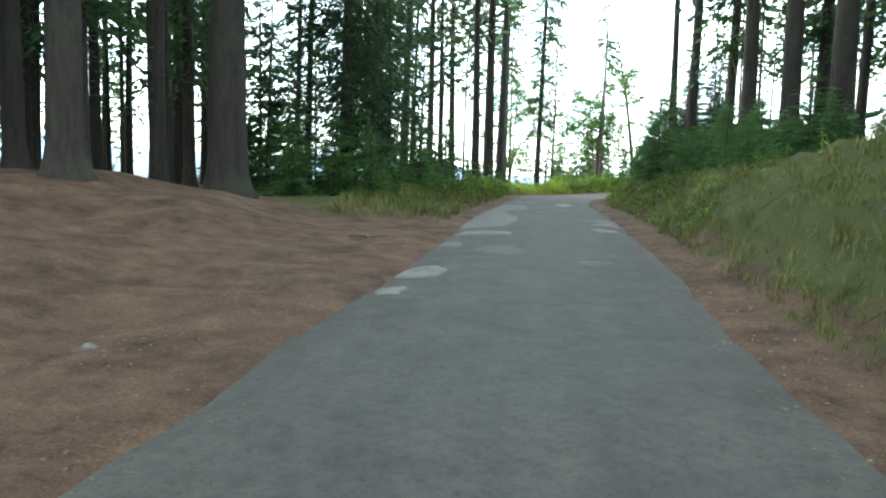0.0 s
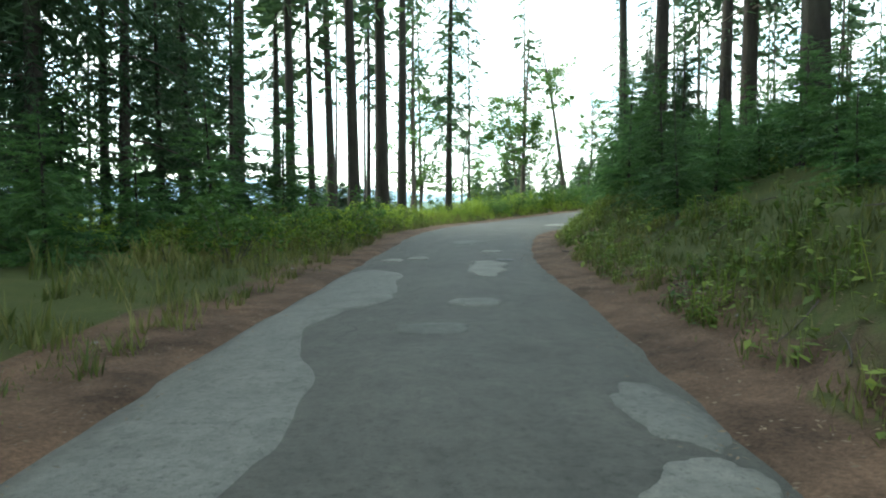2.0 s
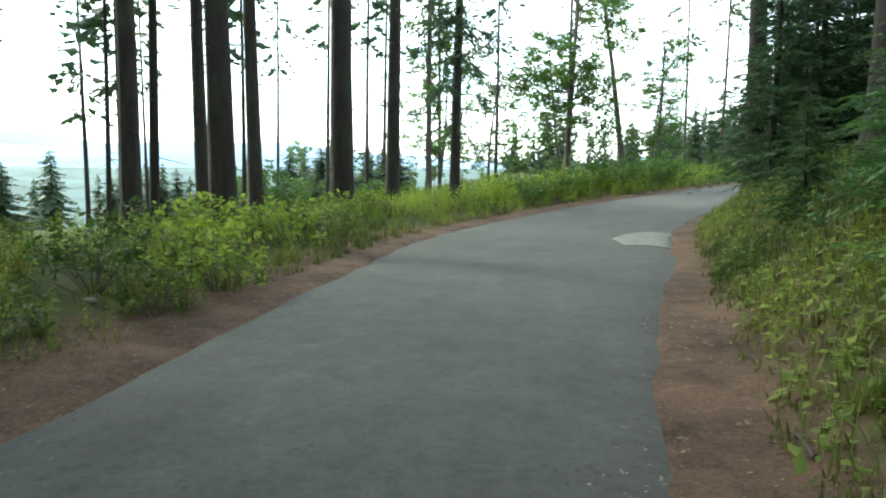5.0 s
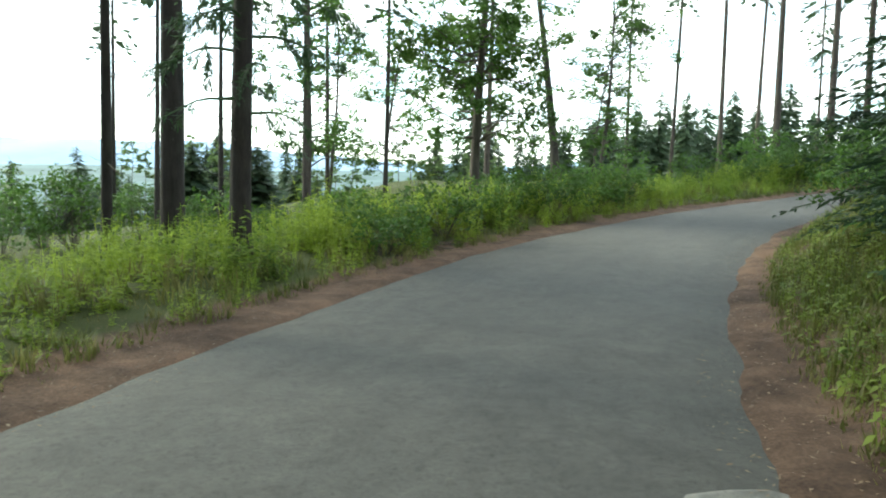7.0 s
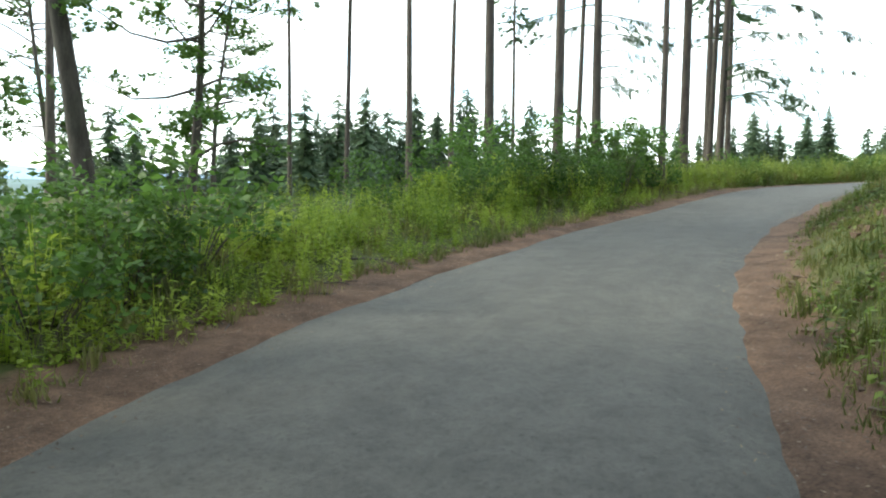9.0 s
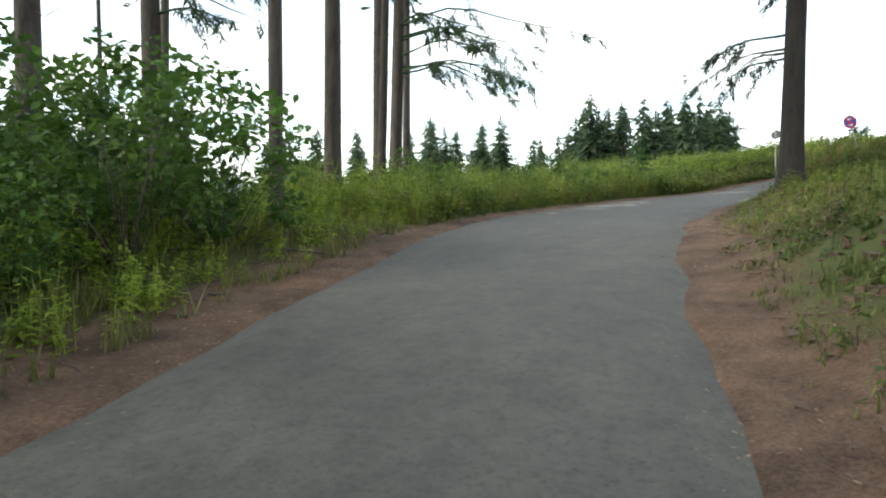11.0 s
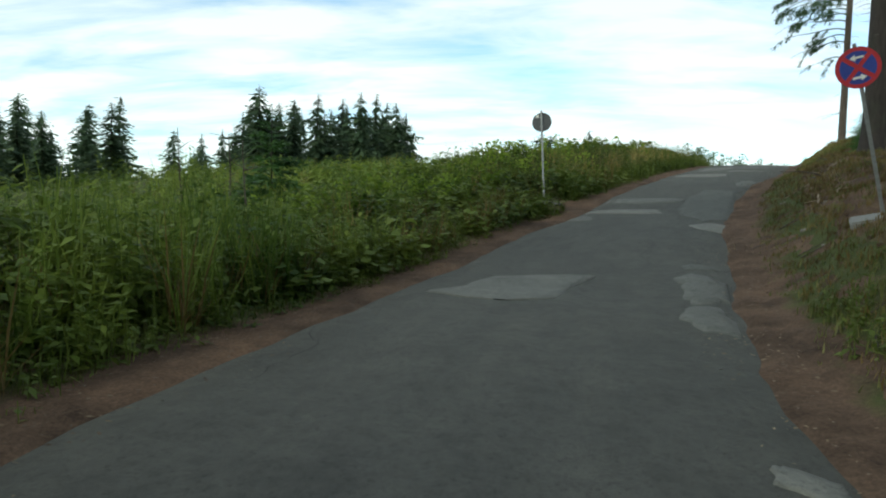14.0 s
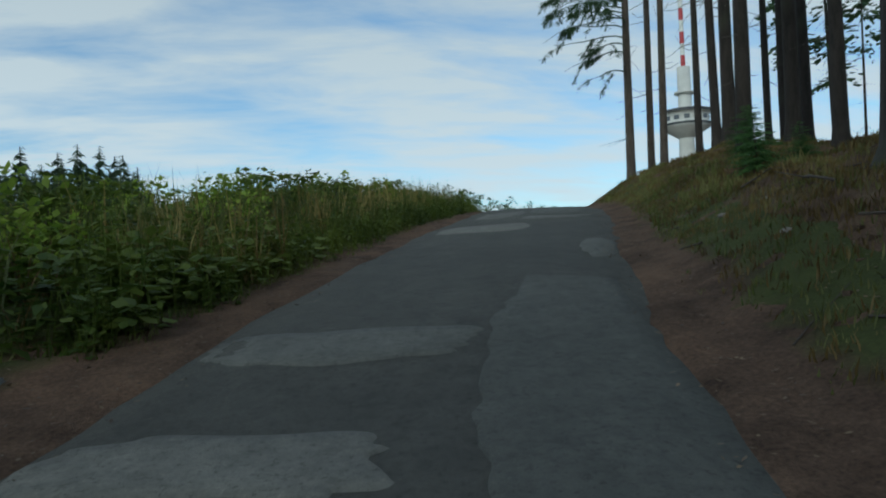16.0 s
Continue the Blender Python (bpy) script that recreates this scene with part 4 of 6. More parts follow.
DROOPING = tall_spruce(125, 27, 0.42, 10.0, 2.8, "tall spruce with a long bough drooping low beside its trunk", bark_mat=M_BARK_LIT,
                       hung=((6.2, -45, 2.6), (5.0, -50, 2.2), (4.2, -70, 1.8), (6.8, -20, 2.8), (7.4, 140, 3.4), (6.6, 160, 2.6), (8.0, -60, 3.0), (5.6, -60, 2.4), (4.6, -40, 2.0), (7.0, -50, 2.8), (8.8, -40, 3.0), (9.4, 150, 3.0)))
LIT = [tall_spruce(111, 27, 0.44, 11, 2.7, "tall spruce, trunk tinted reddish-grey for evening light", bark_mat=M_BARK_LIT),
       tall_spruce(112, 25, 0.27, 11, 2.0, "thin straight spruce pole, bark tinted pale red for evening light", bark_mat=M_BARK_LIT, whorls=18, boughs=5),
       tall_spruce(113, 27, 0.42, 9.0, 3.0, "tall spruce with pale trunk and long hanging boughs", bark_mat=M_BARK_LIT, low=True)]
THICK = tall_spruce(120, 29, 0.76, 11, 3.2, "very thick old spruce trunk beside the road", bend=0.1)
HANGING = tall_spruce(121, 24, 0.38, 2.0, 3.2, "spruce hung with dense drooping needle boughs", n=18, whorls=56, boughs=16, width=0.19)
SKIRTED = tall_spruce(127, 18, 0.24, 1.2, 2.1, "slim spruce with dark boughs down to the ground", n=13, whorls=42, boughs=9, width=0.18)
DENSE = tall_spruce(126, 25, 0.42, 4.6, 3.1, "spruce with a long crown of hanging dark boughs", low=True, whorls=34, boughs=7, n=6, width=0.3)
YOUNG = [young_spruce(131, 3.2, 1.5, "bushy young spruce, dark green, branches down to the ground"),
         young_spruce(132, 2.3, 1.25, "low bushy young spruce with layered branches"),
         young_spruce(133, 5.5, 1.7, "young spruce of pole height with branches to the ground", whorls=22),
         young_spruce(134, 8.5, 2.0, "half-grown spruce with a dense dark skirt of branches", whorls=30, material=M_NEEDLE)]
FINE = [young_spruce(135, 3.2, 1.5, "bushy young spruce, dark green, branches down to the ground", whorls=20, boughs=10, n=22, fat=0.5, width=0.2),
        young_spruce(136, 2.3, 1.25, "low bushy young spruce with layered branches", whorls=17, boughs=10, n=20, fat=0.5, width=0.2),
        young_spruce(137, 6.5, 1.8, "young spruce of pole height with branches to the ground", whorls=27, boughs=10, n=24, fat=0.5, width=0.17, material=M_NEEDLE)]
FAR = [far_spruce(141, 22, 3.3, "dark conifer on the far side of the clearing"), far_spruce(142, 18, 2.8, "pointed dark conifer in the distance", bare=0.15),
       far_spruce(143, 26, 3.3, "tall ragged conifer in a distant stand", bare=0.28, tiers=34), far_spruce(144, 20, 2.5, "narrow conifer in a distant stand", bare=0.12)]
BIRCH = broadleaf(154, 13, 0.16, "slender pale birch on the valley slope", 3.5, 12, 1.7, limbs=30, clumps=3, per=14, size=0.2, name="birch_tree", material=M_BIRCH)
OAK = broadleaf(151, 13, 0.34, "oak with dark trunk and sparse leafy side branches", 2.2, 8.5, 3.2, limbs=56, clumps=6, per=44, size=0.075)
LEANING = broadleaf(152, 13, 0.46, "leaning oak trunk with few leaves", 6, 11, 2.2, limbs=16, clumps=4, per=34, lean=-0.17, bend=0.2, size=0.08)
SMALL_OAK = broadleaf(153, 10, 0.22, "small crooked oak with sparse leaves", 1.8, 8, 2.7, limbs=34, clumps=4, per=40, bend=0.45, size=0.075)
BUSH = [shrub(161, 1.3, 0.9, "leafy green roadside bush", M_WEED, 30, 20, 0.065), shrub(162, 2.1, 1.2, "tall leafy green hazel bush", M_LEAF, 40, 22, 0.075),
        shrub(163, 1.0, 0.8, "low dark green bramble bush", M_WEED_DARK, 26, 20, 0.06)]
HAZEL = shrub(164, 3.0, 1.6, "large leafy hazel bush at the roadside", M_LEAF, 64, 26, 0.085)
FIRST = [HAZEL] + TALL + LIT + [DROOPING, THICK, HANGING, SKIRTED, DENSE] + YOUNG + FINE + FAR + [OAK, LEANING, SMALL_OAK, BIRCH] + BUSH

# single trees that stand near the road: place, kind, size
OVERHANG = tall_spruce(122, 27, 0.40, 11, 2.8, "tall spruce with one long bough hanging towards the road", bark_mat=M_BARK_LIT,
                       hung=((3.9, -70, 4.3), (4.0, -77, 4.0), (4.0, -84, 3.6), (4.1, -73, 3.4), (4.4, -97, 4.6), (4.8, -88, 3.6), (6.2, -88, 6.4), (5.2, -92, 5.6), (4.9, -74, 4.2), (6.7, -100, 5.0), (5.2, -120, 4.0), (6.4, 150, 3.0), (7.8, -85, 5.0)))
OVERHANG_B = tall_spruce(123, 28, 0.52, 10, 3.0, "thick spruce at the bank's edge with hanging boughs", hung=((3.0, 100, 2.0), (2.9, 75, 1.8), (3.3, 92, 2.2), (2.8, 85, 1.6), (5.2, 20, 3.0), (6.2, -30, 3.0), (5.6, -10, 2.6)))
OVERHANG_C = tall_spruce(124, 26, 0.40, 10.5, 2.6, "slim tall spruce with boughs hanging out over the road", bark_mat=M_BARK_LIT,
                         hung=((5.0, 100, 2.2), (6.4, 80, 3.3), (7.6, 110, 3.6), (8.6, 90, 3.8), (7.0, 140, 3.0), (9.2, 60, 3.0), (5.8, 95, 2.6), (6.1, 110, 2.8), (6.8, 95, 3.2), (7.2, 85, 3.4), (7.4, 100, 3.0), (7.9, 120, 3.2), (8.0, 98, 3.8), (8.3, 75, 3.4), (8.9, 105, 3.6)))
SWEEPING = tall_spruce(128, 26, 0.40, 5.2, 2.9, "spruce with a curtain of dark boughs sweeping low", whorls=44, boughs=11, n=13, width=0.22,
                       hung=tuple((2.6 + 0.27 * k, 360 * ((k * 0.618) % 1), 1.1 + 0.9 * ((k * 0.37) % 1)) for k in range(16)))
FIRST += [SWEEPING, OVERHANG, OVERHANG_B, OVERHANG_C]
for x, y, kind, size, turn in (
        (-4.7, 15.7, THICK, 1.1, 20), (-8.0, 20.3, TALL[2], 1.0, 0), (-6.6, 12.6, THICK, 0.85, 70), (-9.2, 15.5, TALL[0], 1.0, 0), (-11.5, 24.0, TALL[0], 0.9, 0), (-12.5, 22.0, TALL[1], 0.9, 0),
        (9.9, 23.8, TALL[2], 1.0, 0), (9.3, 19.7, TALL[0], 1.15, 40), (9.7, 18.0, TALL[2], 1.15, 80), (13.2, 42.2, TALL[0], 1.05, 10), (12.0, 35.7, TALL[2], 1.05, 100),
        (1.62, 37.3, TALL[2], 0.9, 30), (2.85, 46.7, THICK, 1.0, 70), (4.2, 55.4, TALL[2], 1.2, 120), (6.45, 50.3, SWEEPING, 1.0, 0), (3.2, 80.5, TALL[4], 1.3, 100), (-3.4, 24.2, HANGING, 0.85, 50), (-2.9, 32.2, HANGING, 0.85, 250), (10.7, 27.6, DENSE, 0.95, 30),
        (-3.1, 56.6, TALL[1], 0.95, 15), (-2.8, 59.3, TALL[4], 1.0, 0), (-6.9, 55.7, TALL[1], 0.9, 50), (2.2, 57.0, TALL[4], 1.3, 10),
        (-2.0, 35.1, TALL[2], 0.9, 200), (-0.83, 39.8, TALL[1], 1.05, 150), (-2.0, 44.6, TALL[4], 1.15, 70), (-0.2, 42.8, TALL[1], 0.9, 70), (0.5, 45.7, TALL[2], 0.9, 15), (-7.2, 54.7, TALL[4], 1.0, 60), (-5.6, 85.0, TALL[4], 1.2, 60),
        (10.4, 70.1, TALL[4], 1.05, 0), (6.6, 78.8, LIT[0], 1.2, 0), (7.7, 84.9, LIT[1], 1.2, 40), (-0.4, 73.8, TALL[4], 1.2, 90), (2.1, 77.4, TALL[4], 1.3, 140), (18.1, 84.2, LIT[0], 0.95, 200),
        (32.2, 79.9, LIT[1], 1.25, 0), (31.8, 85.8, LIT[1], 1.15, 120), (37.6, 84.7, LIT[1], 1.2, 200), (30.9, 72.0, LIT[0], 0.95, 30), (33.2, 71.0, LIT[0], 0.95, 90),
        (35.9, 71.8, DROOPING, 1.0, 0), (46.5, 90.5, LIT[1], 1.1, 10), (35.6, 68.3, LIT[1], 0.95, 0), (39.3, 70.4, LIT[0], 0.95, 60), (46.0, 74.3, LIT[1], 1.2, 60), (44.2, 72.4, OVERHANG, 1.0, 0), (31.9, 94.1, LIT[1], 1.2, 40), (40.2, 77.5, LIT[1], 1.1, 80),
        (45.1, 62.1, OVERHANG_B, 1.0, 0), (47.25, 75.35, LIT[0], 0.95, 0), (52.1, 77.7, LIT[0], 0.85, 70),
        (66.4, 57.9, THICK, 0.86, 140), (89.3, 50.1, OVERHANG_C, 1.0, 0), (91.9, 47.9, LIT[1], 1.3, 0), (89.3, 48.6, LIT[1], 1.3, 50), (79.3, 51.75, TALL[0], 0.85, 0),
        (75.3, 53.9, TALL[1], 0.9, 70), (85.0, 46.6, TALL[4], 1.2, 0), (76.9, 51.5, TALL[0], 0.85, 0), (72.1, 54.1, TALL[1], 0.7, 10), (72.6, 52.2, TALL[4], 1.1, 10), (69.6, 53.4, TALL[0], 1.0, 70),
        (67.0, 55.0, TALL[2], 0.9, 0), (80.5, 48.4, TALL[1], 0.9, 0), (85.7, 49.0, TALL[4], 1.2, 0), (82.0, 50.5, TALL[4], 1.3, 50)):
    plant(kind, x, y, size, turn, group="roadside spruces", rng=rnd)
plant(OAK, 12.3, 58.5, 1.0, 0)
plant(LEANING, 17.5, 66.4, 1.0, -20)
plant(SMALL_OAK, 19.2, 66.6, 1.0, 40)
plant(SMALL_OAK, 21.8, 74.0, 0.85, 140)
for x, y, kind, size in ((6.4, 81.4, SMALL_OAK, 1.6), (7.7, 86.4, SMALL_OAK, 1.4), (11.0, 78.0, SMALL_OAK, 1.2), (18.7, 89.7, SMALL_OAK, 1.5)):
    plant(kind, x, y, size, group="oaks on the valley slope", rng=rnd)

for x, y, size in ((-2.7, 26.4, 1.0), (-3.8, 28.6, 0.95), (-2.3, 29.9, 0.9), (-4.8, 25.6, 1.1), (-3.4, 31.6, 0.85), (-6.0, 29.6, 1.1)):
    plant(SKIRTED, x, y, size, group="skirted spruces", rng=rnd)

for x, y, size in ((-2.2, 21.6, 0.75), (-3.4, 22.4, 0.9), (-1.6, 23.6, 0.6), (-4.4, 21.2, 0.8), (-2.9, 24.0, 1.0)):     # fresh green young spruces at the edge of the lot
    plant(FINE[0], x, y, size, group="young spruces at the edge of the lot", rng=rnd)

# the woods on both sides: poles at uneven spacing, clear of the road
taken = list(placed)


def woods(count, box, keep, kinds, gap, seed, group, size=(0.85, 1.15)):
    r = random.Random(seed)
    done = tries = 0
    while done < count and tries < count * 60:
        tries += 1
        x, y = r.uniform(box[0], box[1]), r.uniform(box[2], box[3])
        s, d, _ = beside(x, y)
        if not keep(float(s[0]), float(d[0]), x, y) or any((x - a) ** 2 + (y - b) ** 2 < gap * gap for a, b in taken):
            continue
        taken.append((x, y))
        plant(r.choice(kinds), x, y, r.uniform(*size), r.uniform(0, 360), group=group, rng=r)
        done += 1


woods(95, (-38, -3, -6, 46), lambda s, d, x, y: s < 40 and d < -8.5 and not (y > 22 and -15.8 < math.degrees(math.atan2(x, y)) < -9.2) and not (y > 30 and x > -17 + 0.1 * y), TALL + [TALL[4], TALL[3], DENSE, DENSE], 2.3, 1, "spruce wood below the road")
woods(66, (6, 44, -12, 50), lambda s, d, x, y: s < 52 and 6.5 < d < 44, TALL + [TALL[4], TALL[3], DENSE], 2.5, 2, "spruce wood above the road")
woods(22, (-34, -8, 12, 52), lambda s, d, x, y: d < -8.5 and math.degrees(math.atan2(x, y)) < -17.5, [TALL[0], TALL[2], DENSE, TALL[1]], 1.5, 23, "spruce wood below the road")
woods(9, (9, 30, 14, 44), lambda s, d, x, y: 18 < s < 42 and 8 < d < 20, [DENSE, DENSE, TALL[3]], 2.0, 24, "spruce wood above the road", (0.8, 1.1))
woods(13, (-20, -6, 9, 26), lambda s, d, x, y: d < -7.5 and math.degrees(math.atan2(x, y)) < -19, [TALL[0], TALL[2], DENSE, TALL[1]], 1.6, 25, "spruce wood below the road")
woods(7, (8, 22, 12, 34), lambda s, d, x, y: 14 < s < 29 and 7.5 < d < 14, [DENSE, DENSE, YOUNG[3]], 2.2, 22, "spruce wood above the road", (0.8, 1.05))
woods(10, (-20, 30, -40, -8), lambda s, d, x, y: abs(d) > 6, TALL, 3.5, 3, "spruce wood behind the bend")
woods(26, (62, 110, 18, 58), lambda s, d, x, y: d > 5 and s > 103 and not -0.6 < (y - 63.3) / (x - 60.8) < -0.38, TALL, 2.8, 4, "spruce wood on the hilltop")
woods(12, (-40, 2, 46, 90), lambda s, d, x, y: d < -19, [TALL[4], TALL[1]], 5, 5, "poles on the valley slope")
woods(15, (-8, 3, 16, 33), lambda s, d, x, y: -9.5 < d < -5.4 and 20 < s < 28.5, [FINE[2], FINE[0], FINE[0], FINE[2]], 1.4, 6, "young spruces beside the road")
woods(4, (-14, 0, 12, 36), lambda s, d, x, y: -16 < d < -8 and 14 < s < 31, [YOUNG[3], YOUNG[2]], 2.0, 7, "young spruces under the tall trees")
woods(38, (4, 16, 18, 40), lambda s, d, x, y: 2.0 < d < 6.0 and 21.5 < s < 34, [FINE[1], FINE[1], FINE[0]], 0.8, 8, "young spruces on the bank", (0.55, 0.85))
woods(15, (4, 12, 12, 24), lambda s, d, x, y: 3.4 < d < 7 and 15.5 < s < 22.5, [FINE[1], FINE[0]], 1.0, 9, "young spruces on the bank", (0.5, 0.72))
woods(15, (8, 24, 34, 52), lambda s, d, x, y: 2.7 < d < 5.6 and 41 < s < 50, [FINE[2], FINE[0], FINE[2]], 0.9, 10, "young spruces on the inside of the bend")
woods(5, (8, 30, 20, 50), lambda s, d, x, y: 8 < d < 16 and s < 52, [YOUNG[1]], 2.2, 12, "young spruces under the tall trees")
woods(14, (14, 30, 44, 58), lambda s, d, x, y: 3.3 < d < 5.6 and 50 < s < 57.5, [FINE[1], BUSH[1], FINE[1]], 0.8, 17, "young spruces and bushes on the bank", (0.6, 0.9))
woods(16, (8, 40, 44, 72), lambda s, d, x, y: -8.0 < d < -4.8 and (48 < s < 60 or 70 < s < 80), [BUSH[1]], 1.6, 18, "bushes on the verge", (0.5, 0.75))
# bushes on the valley verge
woods(18, (-6, 3, 16, 36), lambda s, d, x, y: -4.9 < d < -3.3 and 21.5 < s < 32, [BUSH[2], BUSH[0], BUSH[1]], 0.75, 19, "bushes on the verge", (0.38, 0.62))
woods(26, (-8, 4, 16, 45), lambda s, d, x, y: -6.5 < d < -4.6 and 20 < s < 44, [BUSH[0], BUSH[2], BUSH[2]], 1.0, 13, "bushes on the verge", (0.5, 0.8))
woods(34, (8, 40, 44, 72), lambda s, d, x, y: -8.0 < d < -4.6 and (48 < s < 61 or 70 < s < 78), [BUSH[1], BUSH[2], BUSH[0]], 1.1, 14, "bushes on the verge", (0.6, 0.95))
woods(14, (34, 56, 60, 80), lambda s, d, x, y: -7.0 < d < -3.9 and 82 < s < 96, [BUSH[2], BUSH[1]], 1.1, 26, "bushes on the verge", (0.45, 0.8))
woods(26, (36, 80, 60, 80), lambda s, d, x, y: -9.0 < d < -4.6 and 84 < s < 118, [BUSH[2], BUSH[0]], 1.3, 15, "bushes on the verge", (0.6, 0.9))
for x, y, size in ((31.3, 68.9, 0.95), (33.0, 67.9, 0.85), (31.6, 66.2, 0.72), (32.8, 66.3, 0.7), (30.2, 66.6, 0.6), (29.2, 70.0, 0.85), (27.2, 69.2, 0.75), (23.4, 66.5, 0.6)):
    plant(HAZEL, x, y, size, rng=rnd)
for x, y, size in ((-5.5, 69.1, 1.15), (-5.1, 72.4, 1.27), (-3.6, 71.8, 1.25), (-1.7, 75.9, 1.09), (-0.1, 75.3, 0.77), (2.1, 67.8, 0.85), (3.2, 69.2, 1.04), (5.8, 64.6, 0.6), (7.2, 73.3, 0.80), (8.6, 73.8, 0.78), (9.8, 70.5, 0.78), (11.3, 62.9, 0.5)):
    plant(HAZEL, x, y, size, rng=rnd)
for s_, d_, size in ((70.4, -5.2, 0.44), (71.3, -5.1, 0.56), (72.2, -4.6, 0.48), (73.2, -4.2, 0.4), (72.0, -6.0, 0.6), (69.2, -5.6, 0.4), (73.9, -5.2, 0.4), (58.2, -5.6, 0.5), (60.0, -5.4, 0.45), (56.2, -5.9, 0.5), (62.4, -5.8, 0.4)):     # hazels at the edge of the verge
    q = on_road(s_, d_)
    plant(HAZEL, q[0], q[1], size, group="hazels at the edge of the verge", rng=rnd)
SLOPE = ((-24, 98, 2.0), (-14, 81, 2.0), (-15, 89, 2.7), (-10, 81, 2.1), (-11, 94, 2.0), (-9, 100, 4.3), (-4, 86, 4.4), (-0, 81, 4.5), (1, 85, 3.2), (4, 78, 3.0), (7, 87, 4.2), (10, 100, 4.0))
for x, y, size in ((98.5, 55.6, 0.95), (100.5, 54.6, 1.0), (105.1, 51.9, 1.12), (107.8, 50.3, 1.1), (110.5, 48.7, 0.95), (104.5, 49.6, 0.86), (107.1, 48.0, 0.86), (109.6, 46.1, 0.85)):     # beyond the crest
    plant(BUSH[1], x, y, size, rng=rnd)


for s_, d_, size in ((55.2, 2.9, 0.7), (56.6, 2.6, 0.85), (57.8, 2.9, 0.9), (58.8, 3.4, 0.8), (56.8, 3.8, 1.0)):     # leafy bushes at the inside of the bend
    q = on_road(s_, d_)
    tagged(plant(BUSH[1], q[0], q[1], size, rng=rnd), group="bushes on the inside of the bend")


def dead_sapling(x, y, tall, seed):
    """A bare grey stem with crooked side twigs."""
    r = np.random.RandomState(seed)
    root = tagged(new("dead_sapling"), "bare grey dead sapling standing in the herbs", "dead tree")
    root.matrix_basis = pose(x, y, float(ground_z(x, y)[0]) - 0.1)
    z = np.linspace(0, tall, 7)
    stem = np.stack([np.sin(z * 1.3 + seed) * 0.10, np.cos(z * 1.1 + seed) * 0.08, z], -1)
    child("stem", mesh("stem", *tube(stem, np.linspace(0.03, 0.008, 7), 6), M_TWIG, True), root)
    for k in range(9):
        h, a, le = r.uniform(0.35, 0.95) * tall, r.uniform(0, 6.28), r.uniform(0.2, 0.6)
        u = np.linspace(0, 1, 4)[:, None]
        b = np.array([np.interp(h, z, stem[:, 0]), np.interp(h, z, stem[:, 1]), h])
        child("twig", mesh("twig", *tube(b + np.array([math.cos(a), math.sin(a), 0.5]) * le * u + np.array([0, 0, 0.12]) * np.sin(u * 4 + k) * le, np.linspace(0.011, 0.004, 4), 4), M_TWIG), root)
    return root


for x, y, tall, seed in ((65.6, 73.2, 2.6, 1), (66.4, 74.9, 3.0, 2), (63.9, 72.0, 2.2, 3)):
    dead_sapling(x, y, tall, seed)
for x, y, size in ((71.6, 56.1, 0.5), (72.5, 55.7, 0.42), (71.0, 55.7, 0.36)):     # low spruces at the top of the bank
    plant(FINE[1], x, y, size, group="low spruces on the bank", rng=rnd)
plant(YOUNG[0], 68.1, 73.0, 1.0, 0)
woods(40, (62, 100, 52, 76), lambda s, d, x, y: -8.5 < d < -4.9 and 103 < s < 136, [BUSH[0], BUSH[2], BUSH[2]], 1.0, 16, "bushes on the hilltop verge", (0.7, 1.15))

# far stands across the clearing and down in the valley
rf_ = random.Random(21)


def far_tree(x, y, top, group, kinds=None):
    """A distant tree on the ground whose tip reaches the height top."""
    kind = rf_.choice(kinds or FAR)
    g = float(ground_z(x, y)[0]) - 0.3
    tall = {FAR[0]: 22, FAR[1]: 18, FAR[2]: 26, FAR[3]: 20, BIRCH: 13}[kind]
    k = max(top - g, 5) / tall
    ob = copy_thing(kind, pose(x, y, g, 0, 0, rf_.uniform(0, 360)))
    w = min(max(1.3 * k, 0.8), 2.2) * rf_.uniform(0.8, 1.3) if kind is not BIRCH else min(k, 1.3)
    ob.scale = (w, w, k)
    tagged(ob, group=group)


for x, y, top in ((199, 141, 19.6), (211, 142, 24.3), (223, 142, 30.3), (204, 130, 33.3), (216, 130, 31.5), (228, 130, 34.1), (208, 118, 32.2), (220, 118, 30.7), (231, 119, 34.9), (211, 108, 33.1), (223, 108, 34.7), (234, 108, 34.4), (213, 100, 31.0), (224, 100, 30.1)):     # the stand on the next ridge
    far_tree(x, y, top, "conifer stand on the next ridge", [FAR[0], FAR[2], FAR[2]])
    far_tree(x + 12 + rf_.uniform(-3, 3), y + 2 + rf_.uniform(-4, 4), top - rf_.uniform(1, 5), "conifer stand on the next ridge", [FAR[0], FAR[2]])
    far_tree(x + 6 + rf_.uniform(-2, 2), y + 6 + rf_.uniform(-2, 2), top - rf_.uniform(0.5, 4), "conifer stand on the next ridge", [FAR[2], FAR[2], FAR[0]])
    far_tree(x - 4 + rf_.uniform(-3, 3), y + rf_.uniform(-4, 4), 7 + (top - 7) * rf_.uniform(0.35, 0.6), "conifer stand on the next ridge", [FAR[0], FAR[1]])
